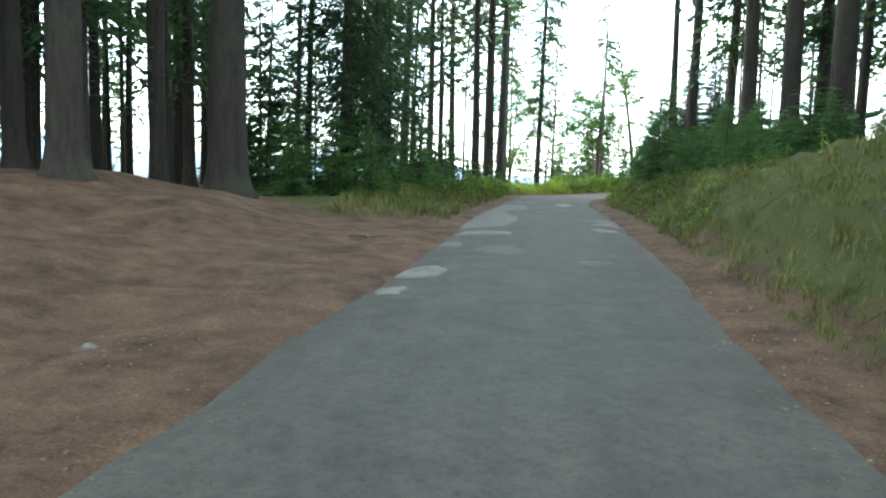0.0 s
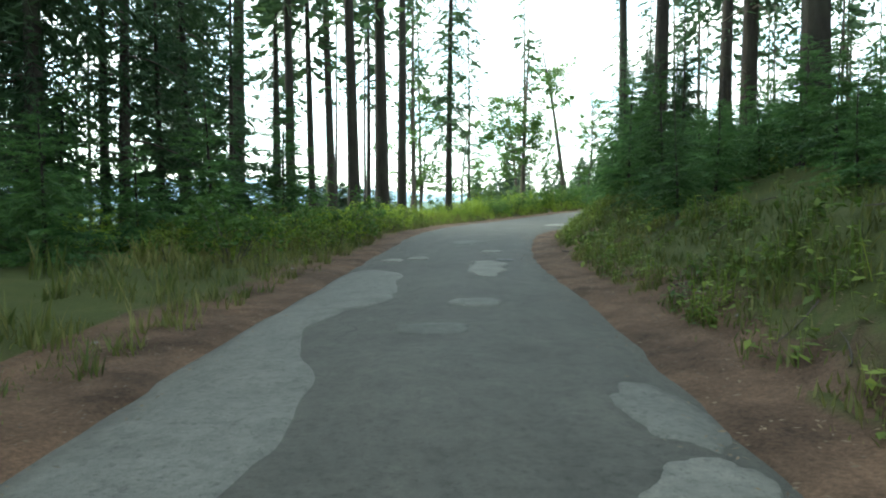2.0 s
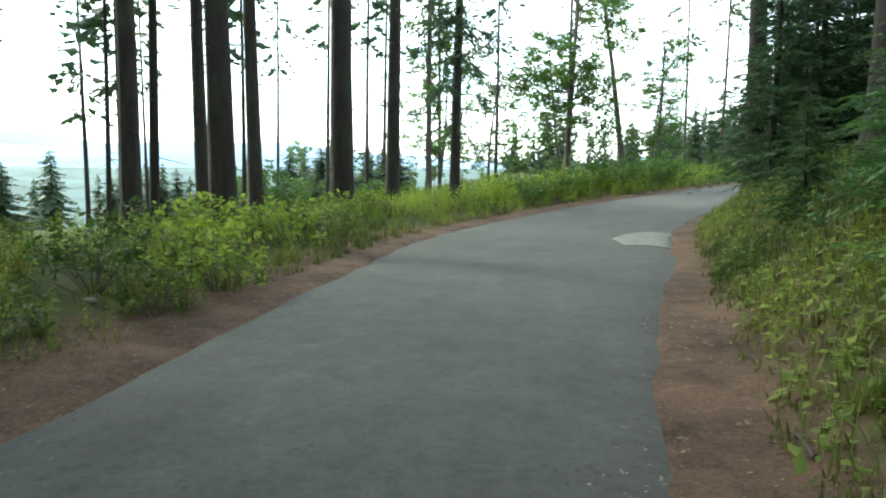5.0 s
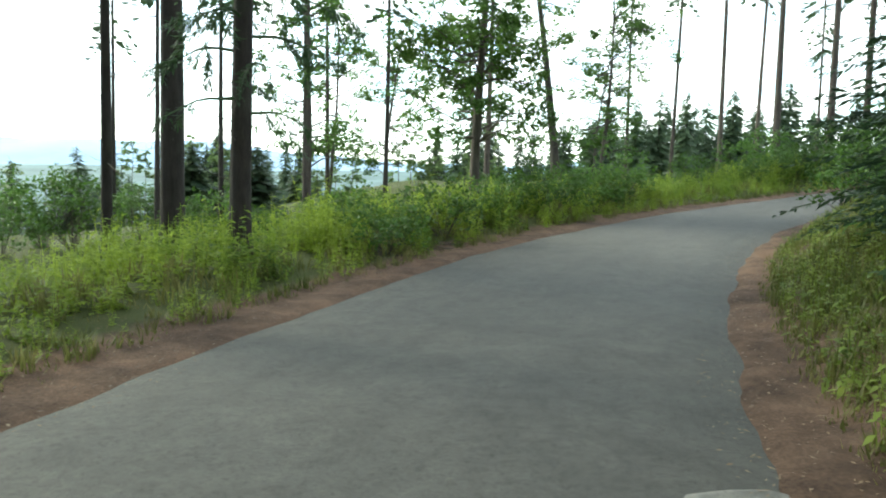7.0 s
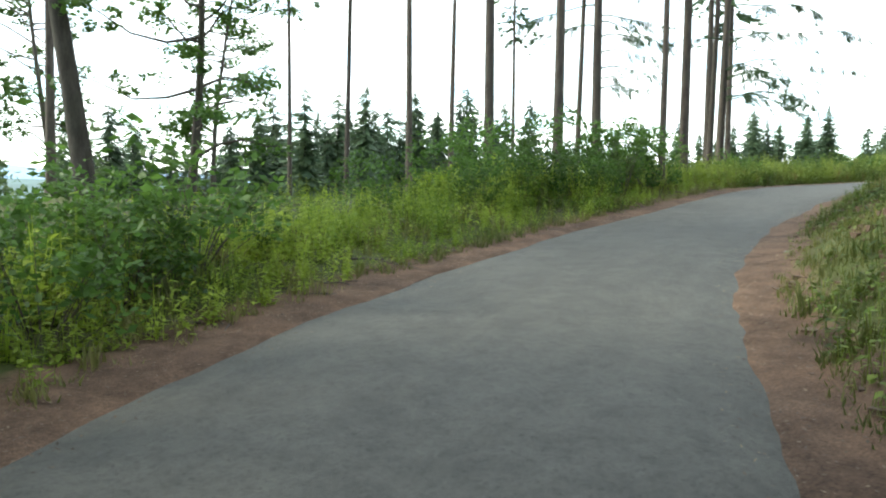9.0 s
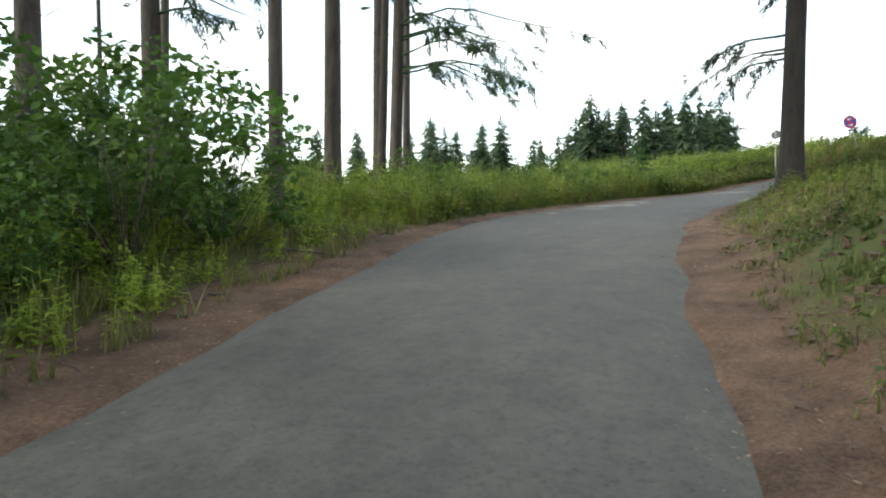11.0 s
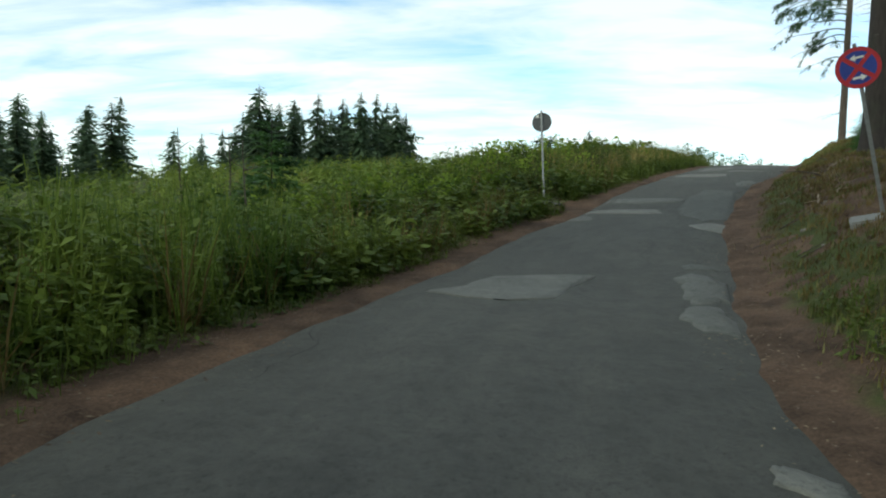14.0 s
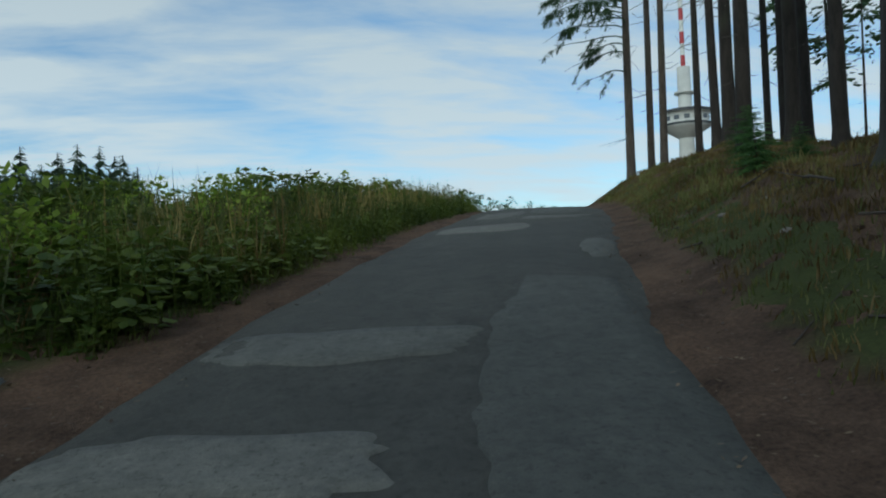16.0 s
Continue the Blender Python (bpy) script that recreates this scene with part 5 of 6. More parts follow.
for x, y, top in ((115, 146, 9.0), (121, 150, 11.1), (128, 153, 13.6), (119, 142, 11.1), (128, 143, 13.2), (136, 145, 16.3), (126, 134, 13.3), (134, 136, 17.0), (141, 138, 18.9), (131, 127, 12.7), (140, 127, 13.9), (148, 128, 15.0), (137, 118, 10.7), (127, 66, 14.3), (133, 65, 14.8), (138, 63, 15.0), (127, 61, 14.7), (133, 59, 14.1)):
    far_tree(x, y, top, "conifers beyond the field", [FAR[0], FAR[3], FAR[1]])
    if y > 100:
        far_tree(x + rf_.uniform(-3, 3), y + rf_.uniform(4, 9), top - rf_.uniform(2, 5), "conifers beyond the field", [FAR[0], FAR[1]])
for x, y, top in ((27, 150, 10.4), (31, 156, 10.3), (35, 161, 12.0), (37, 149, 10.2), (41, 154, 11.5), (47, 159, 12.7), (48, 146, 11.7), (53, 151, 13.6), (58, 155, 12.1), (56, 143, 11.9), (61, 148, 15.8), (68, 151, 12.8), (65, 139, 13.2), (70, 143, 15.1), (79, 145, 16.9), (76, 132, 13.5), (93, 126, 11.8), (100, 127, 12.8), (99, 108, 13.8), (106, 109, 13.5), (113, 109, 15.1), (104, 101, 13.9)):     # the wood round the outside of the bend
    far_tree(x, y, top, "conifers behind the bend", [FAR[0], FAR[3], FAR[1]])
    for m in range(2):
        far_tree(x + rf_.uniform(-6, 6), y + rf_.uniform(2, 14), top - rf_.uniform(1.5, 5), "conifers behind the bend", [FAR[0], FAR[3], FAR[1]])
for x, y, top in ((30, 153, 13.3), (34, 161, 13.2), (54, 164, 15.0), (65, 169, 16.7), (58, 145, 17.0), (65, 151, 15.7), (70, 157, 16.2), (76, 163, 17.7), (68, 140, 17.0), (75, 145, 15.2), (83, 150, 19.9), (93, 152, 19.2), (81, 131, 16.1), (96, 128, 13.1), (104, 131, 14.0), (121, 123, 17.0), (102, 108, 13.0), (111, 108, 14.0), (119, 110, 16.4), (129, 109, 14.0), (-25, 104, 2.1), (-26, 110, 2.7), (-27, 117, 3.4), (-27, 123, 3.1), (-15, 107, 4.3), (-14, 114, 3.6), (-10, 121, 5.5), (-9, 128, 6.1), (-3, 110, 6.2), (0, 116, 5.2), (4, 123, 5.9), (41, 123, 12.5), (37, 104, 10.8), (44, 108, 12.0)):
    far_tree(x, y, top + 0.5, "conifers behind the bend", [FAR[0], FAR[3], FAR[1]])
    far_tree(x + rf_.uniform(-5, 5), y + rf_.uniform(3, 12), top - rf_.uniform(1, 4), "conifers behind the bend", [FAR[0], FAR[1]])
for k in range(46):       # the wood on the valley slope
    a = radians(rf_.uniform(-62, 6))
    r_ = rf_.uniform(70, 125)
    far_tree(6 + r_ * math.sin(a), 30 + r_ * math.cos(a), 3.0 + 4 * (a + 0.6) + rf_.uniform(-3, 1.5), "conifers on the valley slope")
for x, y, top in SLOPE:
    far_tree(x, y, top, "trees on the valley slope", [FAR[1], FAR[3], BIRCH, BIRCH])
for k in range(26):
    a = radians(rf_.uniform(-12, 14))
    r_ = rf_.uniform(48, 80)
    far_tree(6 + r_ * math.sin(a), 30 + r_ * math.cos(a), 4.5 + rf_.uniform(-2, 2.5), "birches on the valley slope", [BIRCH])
for ob in FIRST:          # the patterns themselves are not left standing
    for o in list(ob.children_recursive) + [ob]:
        bpy.data.objects.remove(o)

# distant hills across the valley, the haze before them put into their colour
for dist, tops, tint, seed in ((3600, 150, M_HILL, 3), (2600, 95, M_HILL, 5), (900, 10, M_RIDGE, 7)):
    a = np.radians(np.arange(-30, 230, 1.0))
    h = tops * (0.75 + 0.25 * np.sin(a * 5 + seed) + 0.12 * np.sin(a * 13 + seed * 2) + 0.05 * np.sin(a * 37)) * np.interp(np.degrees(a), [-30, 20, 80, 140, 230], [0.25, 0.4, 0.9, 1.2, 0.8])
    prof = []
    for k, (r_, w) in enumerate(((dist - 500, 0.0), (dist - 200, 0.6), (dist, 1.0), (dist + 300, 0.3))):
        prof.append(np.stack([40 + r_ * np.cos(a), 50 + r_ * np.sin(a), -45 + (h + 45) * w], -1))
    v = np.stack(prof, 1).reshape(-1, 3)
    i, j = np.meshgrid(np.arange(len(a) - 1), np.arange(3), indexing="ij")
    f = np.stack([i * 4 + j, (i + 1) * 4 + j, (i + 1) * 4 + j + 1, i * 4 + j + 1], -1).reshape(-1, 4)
    tagged(new("backdrop", mesh("backdrop", v, f, tint, True)), "wooded hills across the valley, coloured with blue distance haze", "hills", kind="structure")

# ---- weeds, grass and herbs ----


def herb_template(rng, stems, tall, leaves, size, spread):
    v = []
    for _ in range(stems):
        a, r_ = rng.uniform(0, 6.28), spread * rng.uniform(0, 1)
        b = np.array([math.cos(a) * r_, math.sin(a) * r_, 0])
        h = tall * rng.uniform(0.55, 1.1)
        lean = rng.normal(0, 0.12, 2)
        for k in range(leaves):
            u = (k + rng.uniform(0.2, 1)) / leaves
            p = b + np.array([lean[0] * u * h, lean[1] * u * h, u * h])
            g = rng.uniform(0, 6.28)
            w = np.array([math.cos(g), math.sin(g), rng.uniform(-0.5, 0.5)])
            c = np.array([-w[1], w[0], rng.uniform(-0.3, 0.3)])
            s = size * rng.uniform(0.6, 1.3) * (1.15 - 0.5 * u)
            v += [p, p + w * s * 0.55 + c * s * 0.33, p + w * s * 1.25 - np.array([0, 0, s * 0.25]), p + w * s * 0.55 - c * s * 0.33]
        top = b + np.array([lean[0] * h, lean[1] * h, h])
        v += [b + [0.006, 0, 0], top + [0.004, 0, 0], top - [0.004, 0, 0], b - [0.006, 0, 0]]
    return np.array(v)


def grass_template(rng, blades, tall, spread, wide=0.011):
    v = []
    for _ in range(blades):
        a, r_ = rng.uniform(0, 6.28), spread * rng.uniform(0, 1) ** 0.7
        b = np.array([math.cos(a) * r_, math.sin(a) * r_, -0.02])
        h = tall * rng.uniform(0.5, 1.1)
        g = rng.uniform(0, 6.28)
        w, bow = np.array([math.cos(g), math.sin(g), 0]), h * rng.uniform(0.15, 0.6)
        c = np.array([-w[1], w[0], 0]) * wide
        tip = b + w * bow + [0, 0, h * rng.uniform(0.8, 1)]
        v += [b + c, (b + tip) / 2 + c - w * bow * 0.15, tip, (b + tip) / 2 - c - w * bow * 0.15]
    return np.array(v)


def broad_template(rng, leaves, size, tall, spread):
    """Large round leaves on low stalks, each of three bent pieces."""
    v = []
    for _ in range(leaves):
        a, r_ = rng.uniform(0, 6.28), spread * rng.uniform(0.1, 1)
        h, s = tall * rng.uniform(0.4, 1), size * rng.uniform(0.6, 1.2)
        p = np.array([math.cos(a) * r_, math.sin(a) * r_, h])
        w = np.array([math.cos(a), math.sin(a), rng.uniform(-0.5, 0.2)])
        c = np.array([-math.sin(a), math.cos(a), rng.uniform(-0.2, 0.2)])
        dn = np.array([0, 0, -0.18 * s])
        v += [p, p + w * s * 0.2 + c * s * 0.75 + dn, p + w * s * 0.95 + c * s * 0.55 + dn, p + w * s * 1.15,
              p, p + w * s * 1.15, p + w * s * 0.95 - c * s * 0.55 + dn, p + w * s * 0.2 - c * s * 0.75 + dn]
    return np.array(v)


def strew(name, templates, x, y, size, seed, material, label, category, sink=0.03):
    """Many small plants as one mesh."""
    r = np.random.RandomState(seed)
    z = ground_z(x, y) - sink
    pick = r.randint(0, len(templates), len(x))
    turn = r.uniform(0, 6.28, len(x))
    out = []
    for k, t in enumerate(templates):
        m = pick == k
        if not m.any():
            continue
        c, s = np.cos(turn[m])[:, None], np.sin(turn[m])[:, None]
        q = size[m][:, None]
        v = np.stack([(t[None, :, 0] * c - t[None, :, 1] * s) * q + x[m][:, None], (t[None, :, 0] * s + t[None, :, 1] * c) * q + y[m][:, None],
                      t[None, :, 2] * q * r.uniform(0.6, 1.35, (m.sum(), 1)) + z[m][:, None]], -1)
        out.append(v.reshape(-1, 3))
    v = np.concatenate(out)
    return tagged(new(name, mesh(name, v, np.arange(len(v)).reshape(-1, 4), material)), label, category, kind="stuff")


def band(n, s0, s1, e0, e1, side, seed, power=1.0):
    """Places along one side of the road, e metres out from the asphalt."""
    r = np.random.RandomState(seed)
    s, e = r.uniform(s0, s1, n), e0 + (e1 - e0) * r.uniform(0, 1, n) ** power
    d = -(edge(LEFT_EDGE, s) + e) if side < 0 else edge(RIGHT_EDGE, s) + e
    q = on_road(s, d)
    keep = np.abs(beside(q[:, 0], q[:, 1])[1]) > np.where(side < 0, edge(LEFT_EDGE, s), edge(RIGHT_EDGE, s)) + e0 * 0.7
    keep &= np.hypot(q[:, 0] - 65.0, q[:, 1] - 65.15) > 0.75          # the trodden spot round a sign's foot
    clump = waves(q[:, 0], q[:, 1], seed + 50, 2.2)
    keep &= clump > r.uniform(-1.6, 0.2, n)
    return q[keep, 0], q[keep, 1], e[keep], clump[keep], s[keep]


rt = np.random.RandomState(77)
HERBS = [herb_template(rt, 4, 0.9, 7, 0.145, 0.22) for _ in range(6)]
LOW_HERBS = [herb_template(rt, 4, 0.4, 4, 0.11, 0.2) for _ in range(5)]
TUFTS = [grass_template(rt, 13, 0.38, 0.14, 0.013) for _ in range(6)]
SHORT = [grass_template(rt, 10, 0.18, 0.2, 0.010) for _ in range(6)]
REEDS = [grass_template(rt, 10, 1.15, 0.16, 0.010) for _ in range(5)]
BROAD = [broad_template(rt, 9, 0.15, 0.62, 0.36) for _ in range(5)]

def weed_height(s):
    return np.interp(s, [20, 34, 42, 46, 52, 58, 61, 68, 71, 75, 79, 84], [0.4, 0.4, 0.52, 0.68, 0.9, 0.92, 0.7, 0.65, 0.85, 0.6, 0.65, 0.7])


# valley verge through the wood and round the bend
x, y, e, c, s = band(4600, 22, 84, 0.6, 5.5, -1, 201, 1.2)
strew("weeds", HERBS, x, y, weed_height(s) / 0.9 * (0.55 + 0.5 * smooth(1, 2.4, e) + 0.12 * c), 1, M_WEED, "tall bright green weeds and nettles along the verge", "weeds")
x, y, e, c, s = band(260, 36, 82, 1.4, 7.0, -1, 202)
strew("weeds", REEDS, x, y, weed_height(s) * (0.7 + 0.15 * c), 2, M_WEED, "tall green grass among the weeds", "weeds")
x, y, e, c, s = band(2900, 14, 84, 0.38, 3.0, -1, 203, 1.4)
strew("grass", SHORT + TUFTS, x, y, 0.6 + 0.2 * e, 3, M_GRASS, "short grass at the foot of the verge", "grass")
x, y, e, c, s = band(1500, 30, 84, 4.0, 16.0, -1, 204)
strew("weeds", HERBS + LOW_HERBS, x, y, 0.75 * weed_height(s) + 0.15, 4, M_WEED, "green undergrowth on the valley slope", "weeds")
# the field beside the upper road
x, y, e, c, s = band(2600, 80, 100, 0.55, 6.0, -1, 205, 1.2)
strew("herbs", HERBS + BROAD[:1] + REEDS[:2], x, y, 0.75 + 0.07 * np.minimum(e, 5) + 0.14 * c, 5, M_WEED_DARK, "rank green weeds and grasses beside the road", "herbs")
x, y, e, c, s = band(1700, 97, 111, 0.5, 6.0, -1, 225, 1.2)
strew("herbs", BROAD + BROAD + HERBS[:3], x, y, 0.6 + 0.07 * np.minimum(e, 5) + 0.12 * c, 25, M_WEED_DARK, "rank green herbs with broad leaves beside the road", "herbs")
x, y, e, c, s = band(1900, 109, 135, 0.5, 6.0, -1, 226, 1.2)
strew("herbs", HERBS + REEDS[:2] + BROAD[:1], x, y, 0.5 + 0.07 * np.minimum(e, 5) + 0.12 * c, 26, M_WEED_DARK, "rank dark green weeds on the hilltop verge", "herbs")
x, y, e, c, s = band(420, 80, 112, 0.5, 3.5, -1, 227, 1.2)
strew("dry_grass", REEDS, x, y, 0.6 + 0.15 * c, 27, M_RUSSET, "brown dry stalks at the foot of the weeds", "grass")
x, y, e, c, s = band(2600, 80, 124, 0.2, 1.1, -1, 228, 0.8)
strew("herbs", LOW_HERBS + SHORT, x, y, 0.4 + 0.6 * e, 28, M_WEED_DARK, "low herbs creeping over the litter at the road's edge", "herbs")
x, y, e, c, s = band(3400, 80, 124, 0.1, 1.0, -1, 229, 0.9)
strew("dry_grass", SHORT, x, y, 0.4 + 0.5 * e, 29, M_GRASS, "short yellowish grass at the road's edge", "grass")
FIELD = [herb_template(rt, 3, 0.8, 6, 0.19, 0.3) for _ in range(6)]
x, y, e, c, s = band(1700, 82, 150, 22.0, 70.0, -1, 216)
strew("herbs", FIELD, x, y, 1.5 + 0.3 * c, 16, M_WEED_DARK, "overgrown far field of green herbs", "herbs")
x, y, e, c, s = band(3600, 82, 140, 4.0, 26.0, -1, 206, 1.2)
strew("herbs", FIELD + BROAD[:2], x, y, 1.0 + 0.15 * c, 6, M_WEED_DARK, "overgrown field of green herbs", "herbs")
x, y, e, c, s = band(260, 82, 140, 1.6, 22.0, -1, 207)
strew("dry_grass", REEDS, x, y, 0.75 + 0.2 * c, 7, M_STRAW, "dry straw-coloured grass stalks in the field", "grass")
x, y, e, c, s = band(900, 107, 140, 0.8, 6.0, -1, 208)
strew("dry_grass", REEDS, x, y, 0.7 + 0.15 * c, 8, M_GRASS, "tall seeding grass along the hilltop verge", "grass")
x, y, e, c, s = band(1000, 109, 140, 1.0, 6.0, -1, 218)
strew("dry_grass", REEDS, x, y, 0.68 + 0.15 * c, 18, M_STRAW, "dry yellowish stalks along the hilltop verge", "grass")
x, y, e, c, s = band(500, 121, 138, 0.2, 1.6, -1, 219)
strew("herbs", HERBS[:2] + LOW_HERBS, x, y, 0.6 + 0.15 * e, 19, M_WEED_DARK, "low green herbs on the crest of the hill", "herbs")
# the bank
def bare(x, y, e, c, s, seed):
    """Leaves out most plants in the shade under the young spruces of the bank."""
    keep = ((s < 12) & (e > 1.2 + 0.4 * c)) | (s > 35) | ((e > 0.5) & (e < 1.8)) | (np.random.RandomState(seed).uniform(0, 1, len(s)) < 0.1)
    return x[keep], y[keep], e[keep], c[keep], s[keep]


x, y, e, c, s = bare(*band(7600, 2, 64, 0.42, 4.2, 1, 209, 1.4), 1)
strew("grass", SHORT + SHORT + TUFTS[:1], x, y, 0.8 + 0.1 * e, 9, M_GRASS, "green and yellowish grass on the bank", "grass")
x, y, e, c, s = bare(*band(2500, 12, 62, 0.5, 4.5, 1, 210, 1.3), 2)
strew("herbs", LOW_HERBS, x, y, 0.65 + 0.06 * e, 10, M_WEED_DARK, "low bilberry and herbs on the bank", "herbs")
def raw_cut(x, y, e, c, s, seed):
    """Leaves the steep foot of the cut bank nearly bare."""
    keep = (s > 93) | (e > 0.85 + 0.5 * smooth(78, 84, s) + 0.3 * c) | (np.random.RandomState(seed).uniform(0, 1, len(s)) < 0.22)
    return x[keep], y[keep], e[keep], c[keep], s[keep]


x, y, e, c, s = raw_cut(*band(2600, 58, 98, 0.5, 4.5, 1, 217, 1.2), 3)
strew("herbs", LOW_HERBS, x, y, 0.55 + 0.08 * e, 17, M_WEED_DARK, "low herbs among the grass of the bank", "herbs")
x, y, e, c, s = raw_cut(*band(7000, 58, 98, 0.42, 4.2, 1, 211, 1.0), 4)
strew("grass", SHORT, x, y, 0.75 + 0.06 * e, 11, M_GRASS, "patchy grass on the cut bank", "grass")
x, y, e, c, s = raw_cut(*band(11000, 84, 130, 0.5, 4.6, 1, 212, 1.0), 5)
strew("grass", SHORT, x, y, 0.6 + 0.06 * e, 12, M_RUSSET, "thin brownish grass on the needle-covered bank", "grass")
x, y, e, c, s = band(1500, 88, 130, 0.45, 4.0, 1, 213, 1.3)
strew("grass", SHORT, x, y, 0.65 + 0.06 * e, 13, M_GRASS, "sparse green grass on the needle-covered bank", "grass")

x, y, e, c, s = band(700, 112, 128, 0.4, 2.4, 1, 233, 1.0)
strew("grass", TUFTS + SHORT, x, y, 0.55 + 0.15 * c, 33, M_GRASS, "yellowish green tufts along the crest of the bank", "grass")

x, y, e, c, s = band(5200, 92, 126, 0.6, 4.6, 1, 234, 0.9)
strew("grass", SHORT, x, y, 0.55 + 0.08 * c, 34, M_GRASS, "short yellowish olive grass on the bank", "grass")

# dead leaves, needles and chips of bark along both edges of the asphalt
for side, seed in ((-1, 221), (1, 222)):
    r = np.random.RandomState(seed)
    n = 15000
    s = r.uniform(-2, 128, n)
    e = -0.5 + 1.7 * r.uniform(0, 1, n)
    d = side * (edge(LEFT_EDGE if side < 0 else RIGHT_EDGE, s) + e)
    q = on_road(s, d)
    q[:, 2] = np.where(e < 0.12, q[:, 2] + 0.012, np.maximum(ground_z(q[:, 0], q[:, 1]), np.where(e < 0.35, q[:, 2], -99)) + 0.03)
    g = r.uniform(0, 6.28, n)
    le, wi = r.uniform(0.008, 0.026, n), r.uniform(0.004, 0.012, n)
    a = np.stack([np.cos(g) * le, np.sin(g) * le, r.uniform(-0.3, 0.3, n) * le], -1)
    b = np.stack([-np.sin(g) * wi, np.cos(g) * wi, r.uniform(-0.3, 0.3, n) * wi], -1)
    v = np.stack([q - a, q + b, q + a, q - b], 1).reshape(-1, 3)
    tagged(new("litter", mesh("litter", v, np.arange(n * 4).reshape(-1, 4), M_LITTER)), "dead leaves and bark chips along the asphalt", "litter", kind="stuff")

x, y, e, c, s = band(3000, 26, 50, 0.42, 2.6, 1, 219)
strew("grass", SHORT, x, y, 0.8 + 0.1 * e, 19, M_GRASS_SHADE, "short grass on the lower bank, darkened as spruce shade", "grass")
x, y, e, c, s = band(1500, 26, 50, 0.6, 3.0, 1, 220)
strew("herbs", LOW_HERBS, x, y, 0.5 + 0.08 * e, 20, M_WEED_DARK, "low herbs on the lower bank", "herbs")

for side, seed in ((-1, 231), (1, 232)):
    x, y, e, c, s = band(1300, 14, 128, 0.12, 0.75, side, seed)
    strew("grass", SHORT, x, y, 0.35 + 0.5 * e, seed, M_GRASS, "thin grass blades at the asphalt's edge", "grass")

# clods of soil on the raw foot of the cut bank


def clod_template(rng):
    o = np.array([(-1, -1, -1), (1, -1, -1), (1, 1, -1), (-1, 1, -1), (-1, -1, 1), (1, -1, 1), (1, 1, 1), (-1, 1, 1)], float)
    o = o * rng.uniform(0.5, 1.1, (8, 3)) * np.array([0.06, 0.05, 0.035])
    return np.concatenate([o[list(q)] for q in ((0, 1, 5, 4), (1, 2, 6, 5), (2, 3, 7, 6), (3, 0, 4, 7), (4, 5, 6, 7))])


CLODS = [clod_template(rt) for _ in range(6)]
x, y, e, c, s = band(1300, 58, 93, 0.25, 1.7, 1, 241, 1.0)
strew("soil", CLODS, x, y, 0.5 + 0.7 * (c + 0.6).clip(0, 1.3), 41, M_CLOD, "brown clods of soil fallen from the cut bank", "soil", 0.0)
x, y, e, c, s = band(260, 98, 122, 0.2, 2.4, 1, 242, 1.3)
strew("soil", CLODS, x, y, 0.35 + 0.3 * (c + 0.6).clip(0, 1), 42, M_CLOD, "small clods and cones on the needle-covered bank", "soil", 0.0)


def fallen_twigs(n, s0, s1, e0, e1, side, seed, label, long=0.5):
    """Crooked dead twigs lying on the ground."""
    r = np.random.RandomState(seed)
    x, y, e, c, s = band(n, s0, s1, e0, e1, side, seed)
    out = []
    for px, py in zip(x, y):
        g, le, k = r.uniform(0, 6.28), long * r.uniform(0.3, 1.2), r.uniform(-0.25, 0.25)
        u = np.linspace(-0.5, 0.5, 4)
        qx = px + (np.cos(g) * u - np.sin(g) * k * u * u) * le
        qy = py + (np.sin(g) * u + np.cos(g) * k * u * u) * le
        q = np.stack([qx, qy, ground_z(qx, qy) + 0.02 + r.uniform(0, 0.03, 4)], -1)
        out.append(tube(q, np.linspace(0.010, 0.004, 4) * r.uniform(0.6, 1.4), 4))
    v, f = join(out)
    tagged(new("twigs", mesh("twigs", v, f, M_TWIG)), label, "twigs", kind="stuff")


fallen_twigs(150, 48, 80, 0.15, 1.5, -1, 251, "dead twigs lying along the foot of the weeds")
fallen_twigs(110, 96, 122, 0.4, 4.0, 1, 252, "dead twigs on the needle-covered bank")
fallen_twigs(110, 4, 40, 0.3, 2.5, 1, 253, "dead twigs at the foot of the bank")


def fallen_branch(x, y, turn, length, seed):
    """A bare branch on the ground with a few broken side twigs."""
    r = np.random.RandomState(seed)
    root = tagged(new("fallen_branch"), "bare pale dead branch lying on the bank", "branch", "branches on the bank")
    root.matrix_basis = pose(x, y, float(ground_z(x, y)[0]))

    def lie(u, off):
        px, py = math.cos(radians(turn)) * u - math.sin(radians(turn)) * off, math.sin(radians(turn)) * u + math.cos(radians(turn)) * off
        return np.stack([px, py, ground_z(x + px, y + py) - ground_z(x, y)[0] + 0.03], -1)

    u = np.linspace(-length / 2, length / 2, 7)
    child("stem", mesh("stem", *tube(lie(u, 0.05 * np.sin(u * 5 + seed)), np.linspace(0.022, 0.009, 7), 6), M_DEADWOOD, True), root)
    for k in range(3):
        b, w = r.uniform(-0.3, 0.4) * length, np.linspace(0, 1, 4)
        arm = lie(b + w * 0.22 * length, 0.05 * math.sin(b * 5 + seed) + r.choice([-1, 1]) * w * r.uniform(0.1, 0.25) * length)
        arm[:, 2] += w * r.uniform(0.0, 0.15)
        child("twig", mesh("twig", *tube(arm, np.linspace(0.010, 0.004, 4), 4), M_DEADWOOD), root)


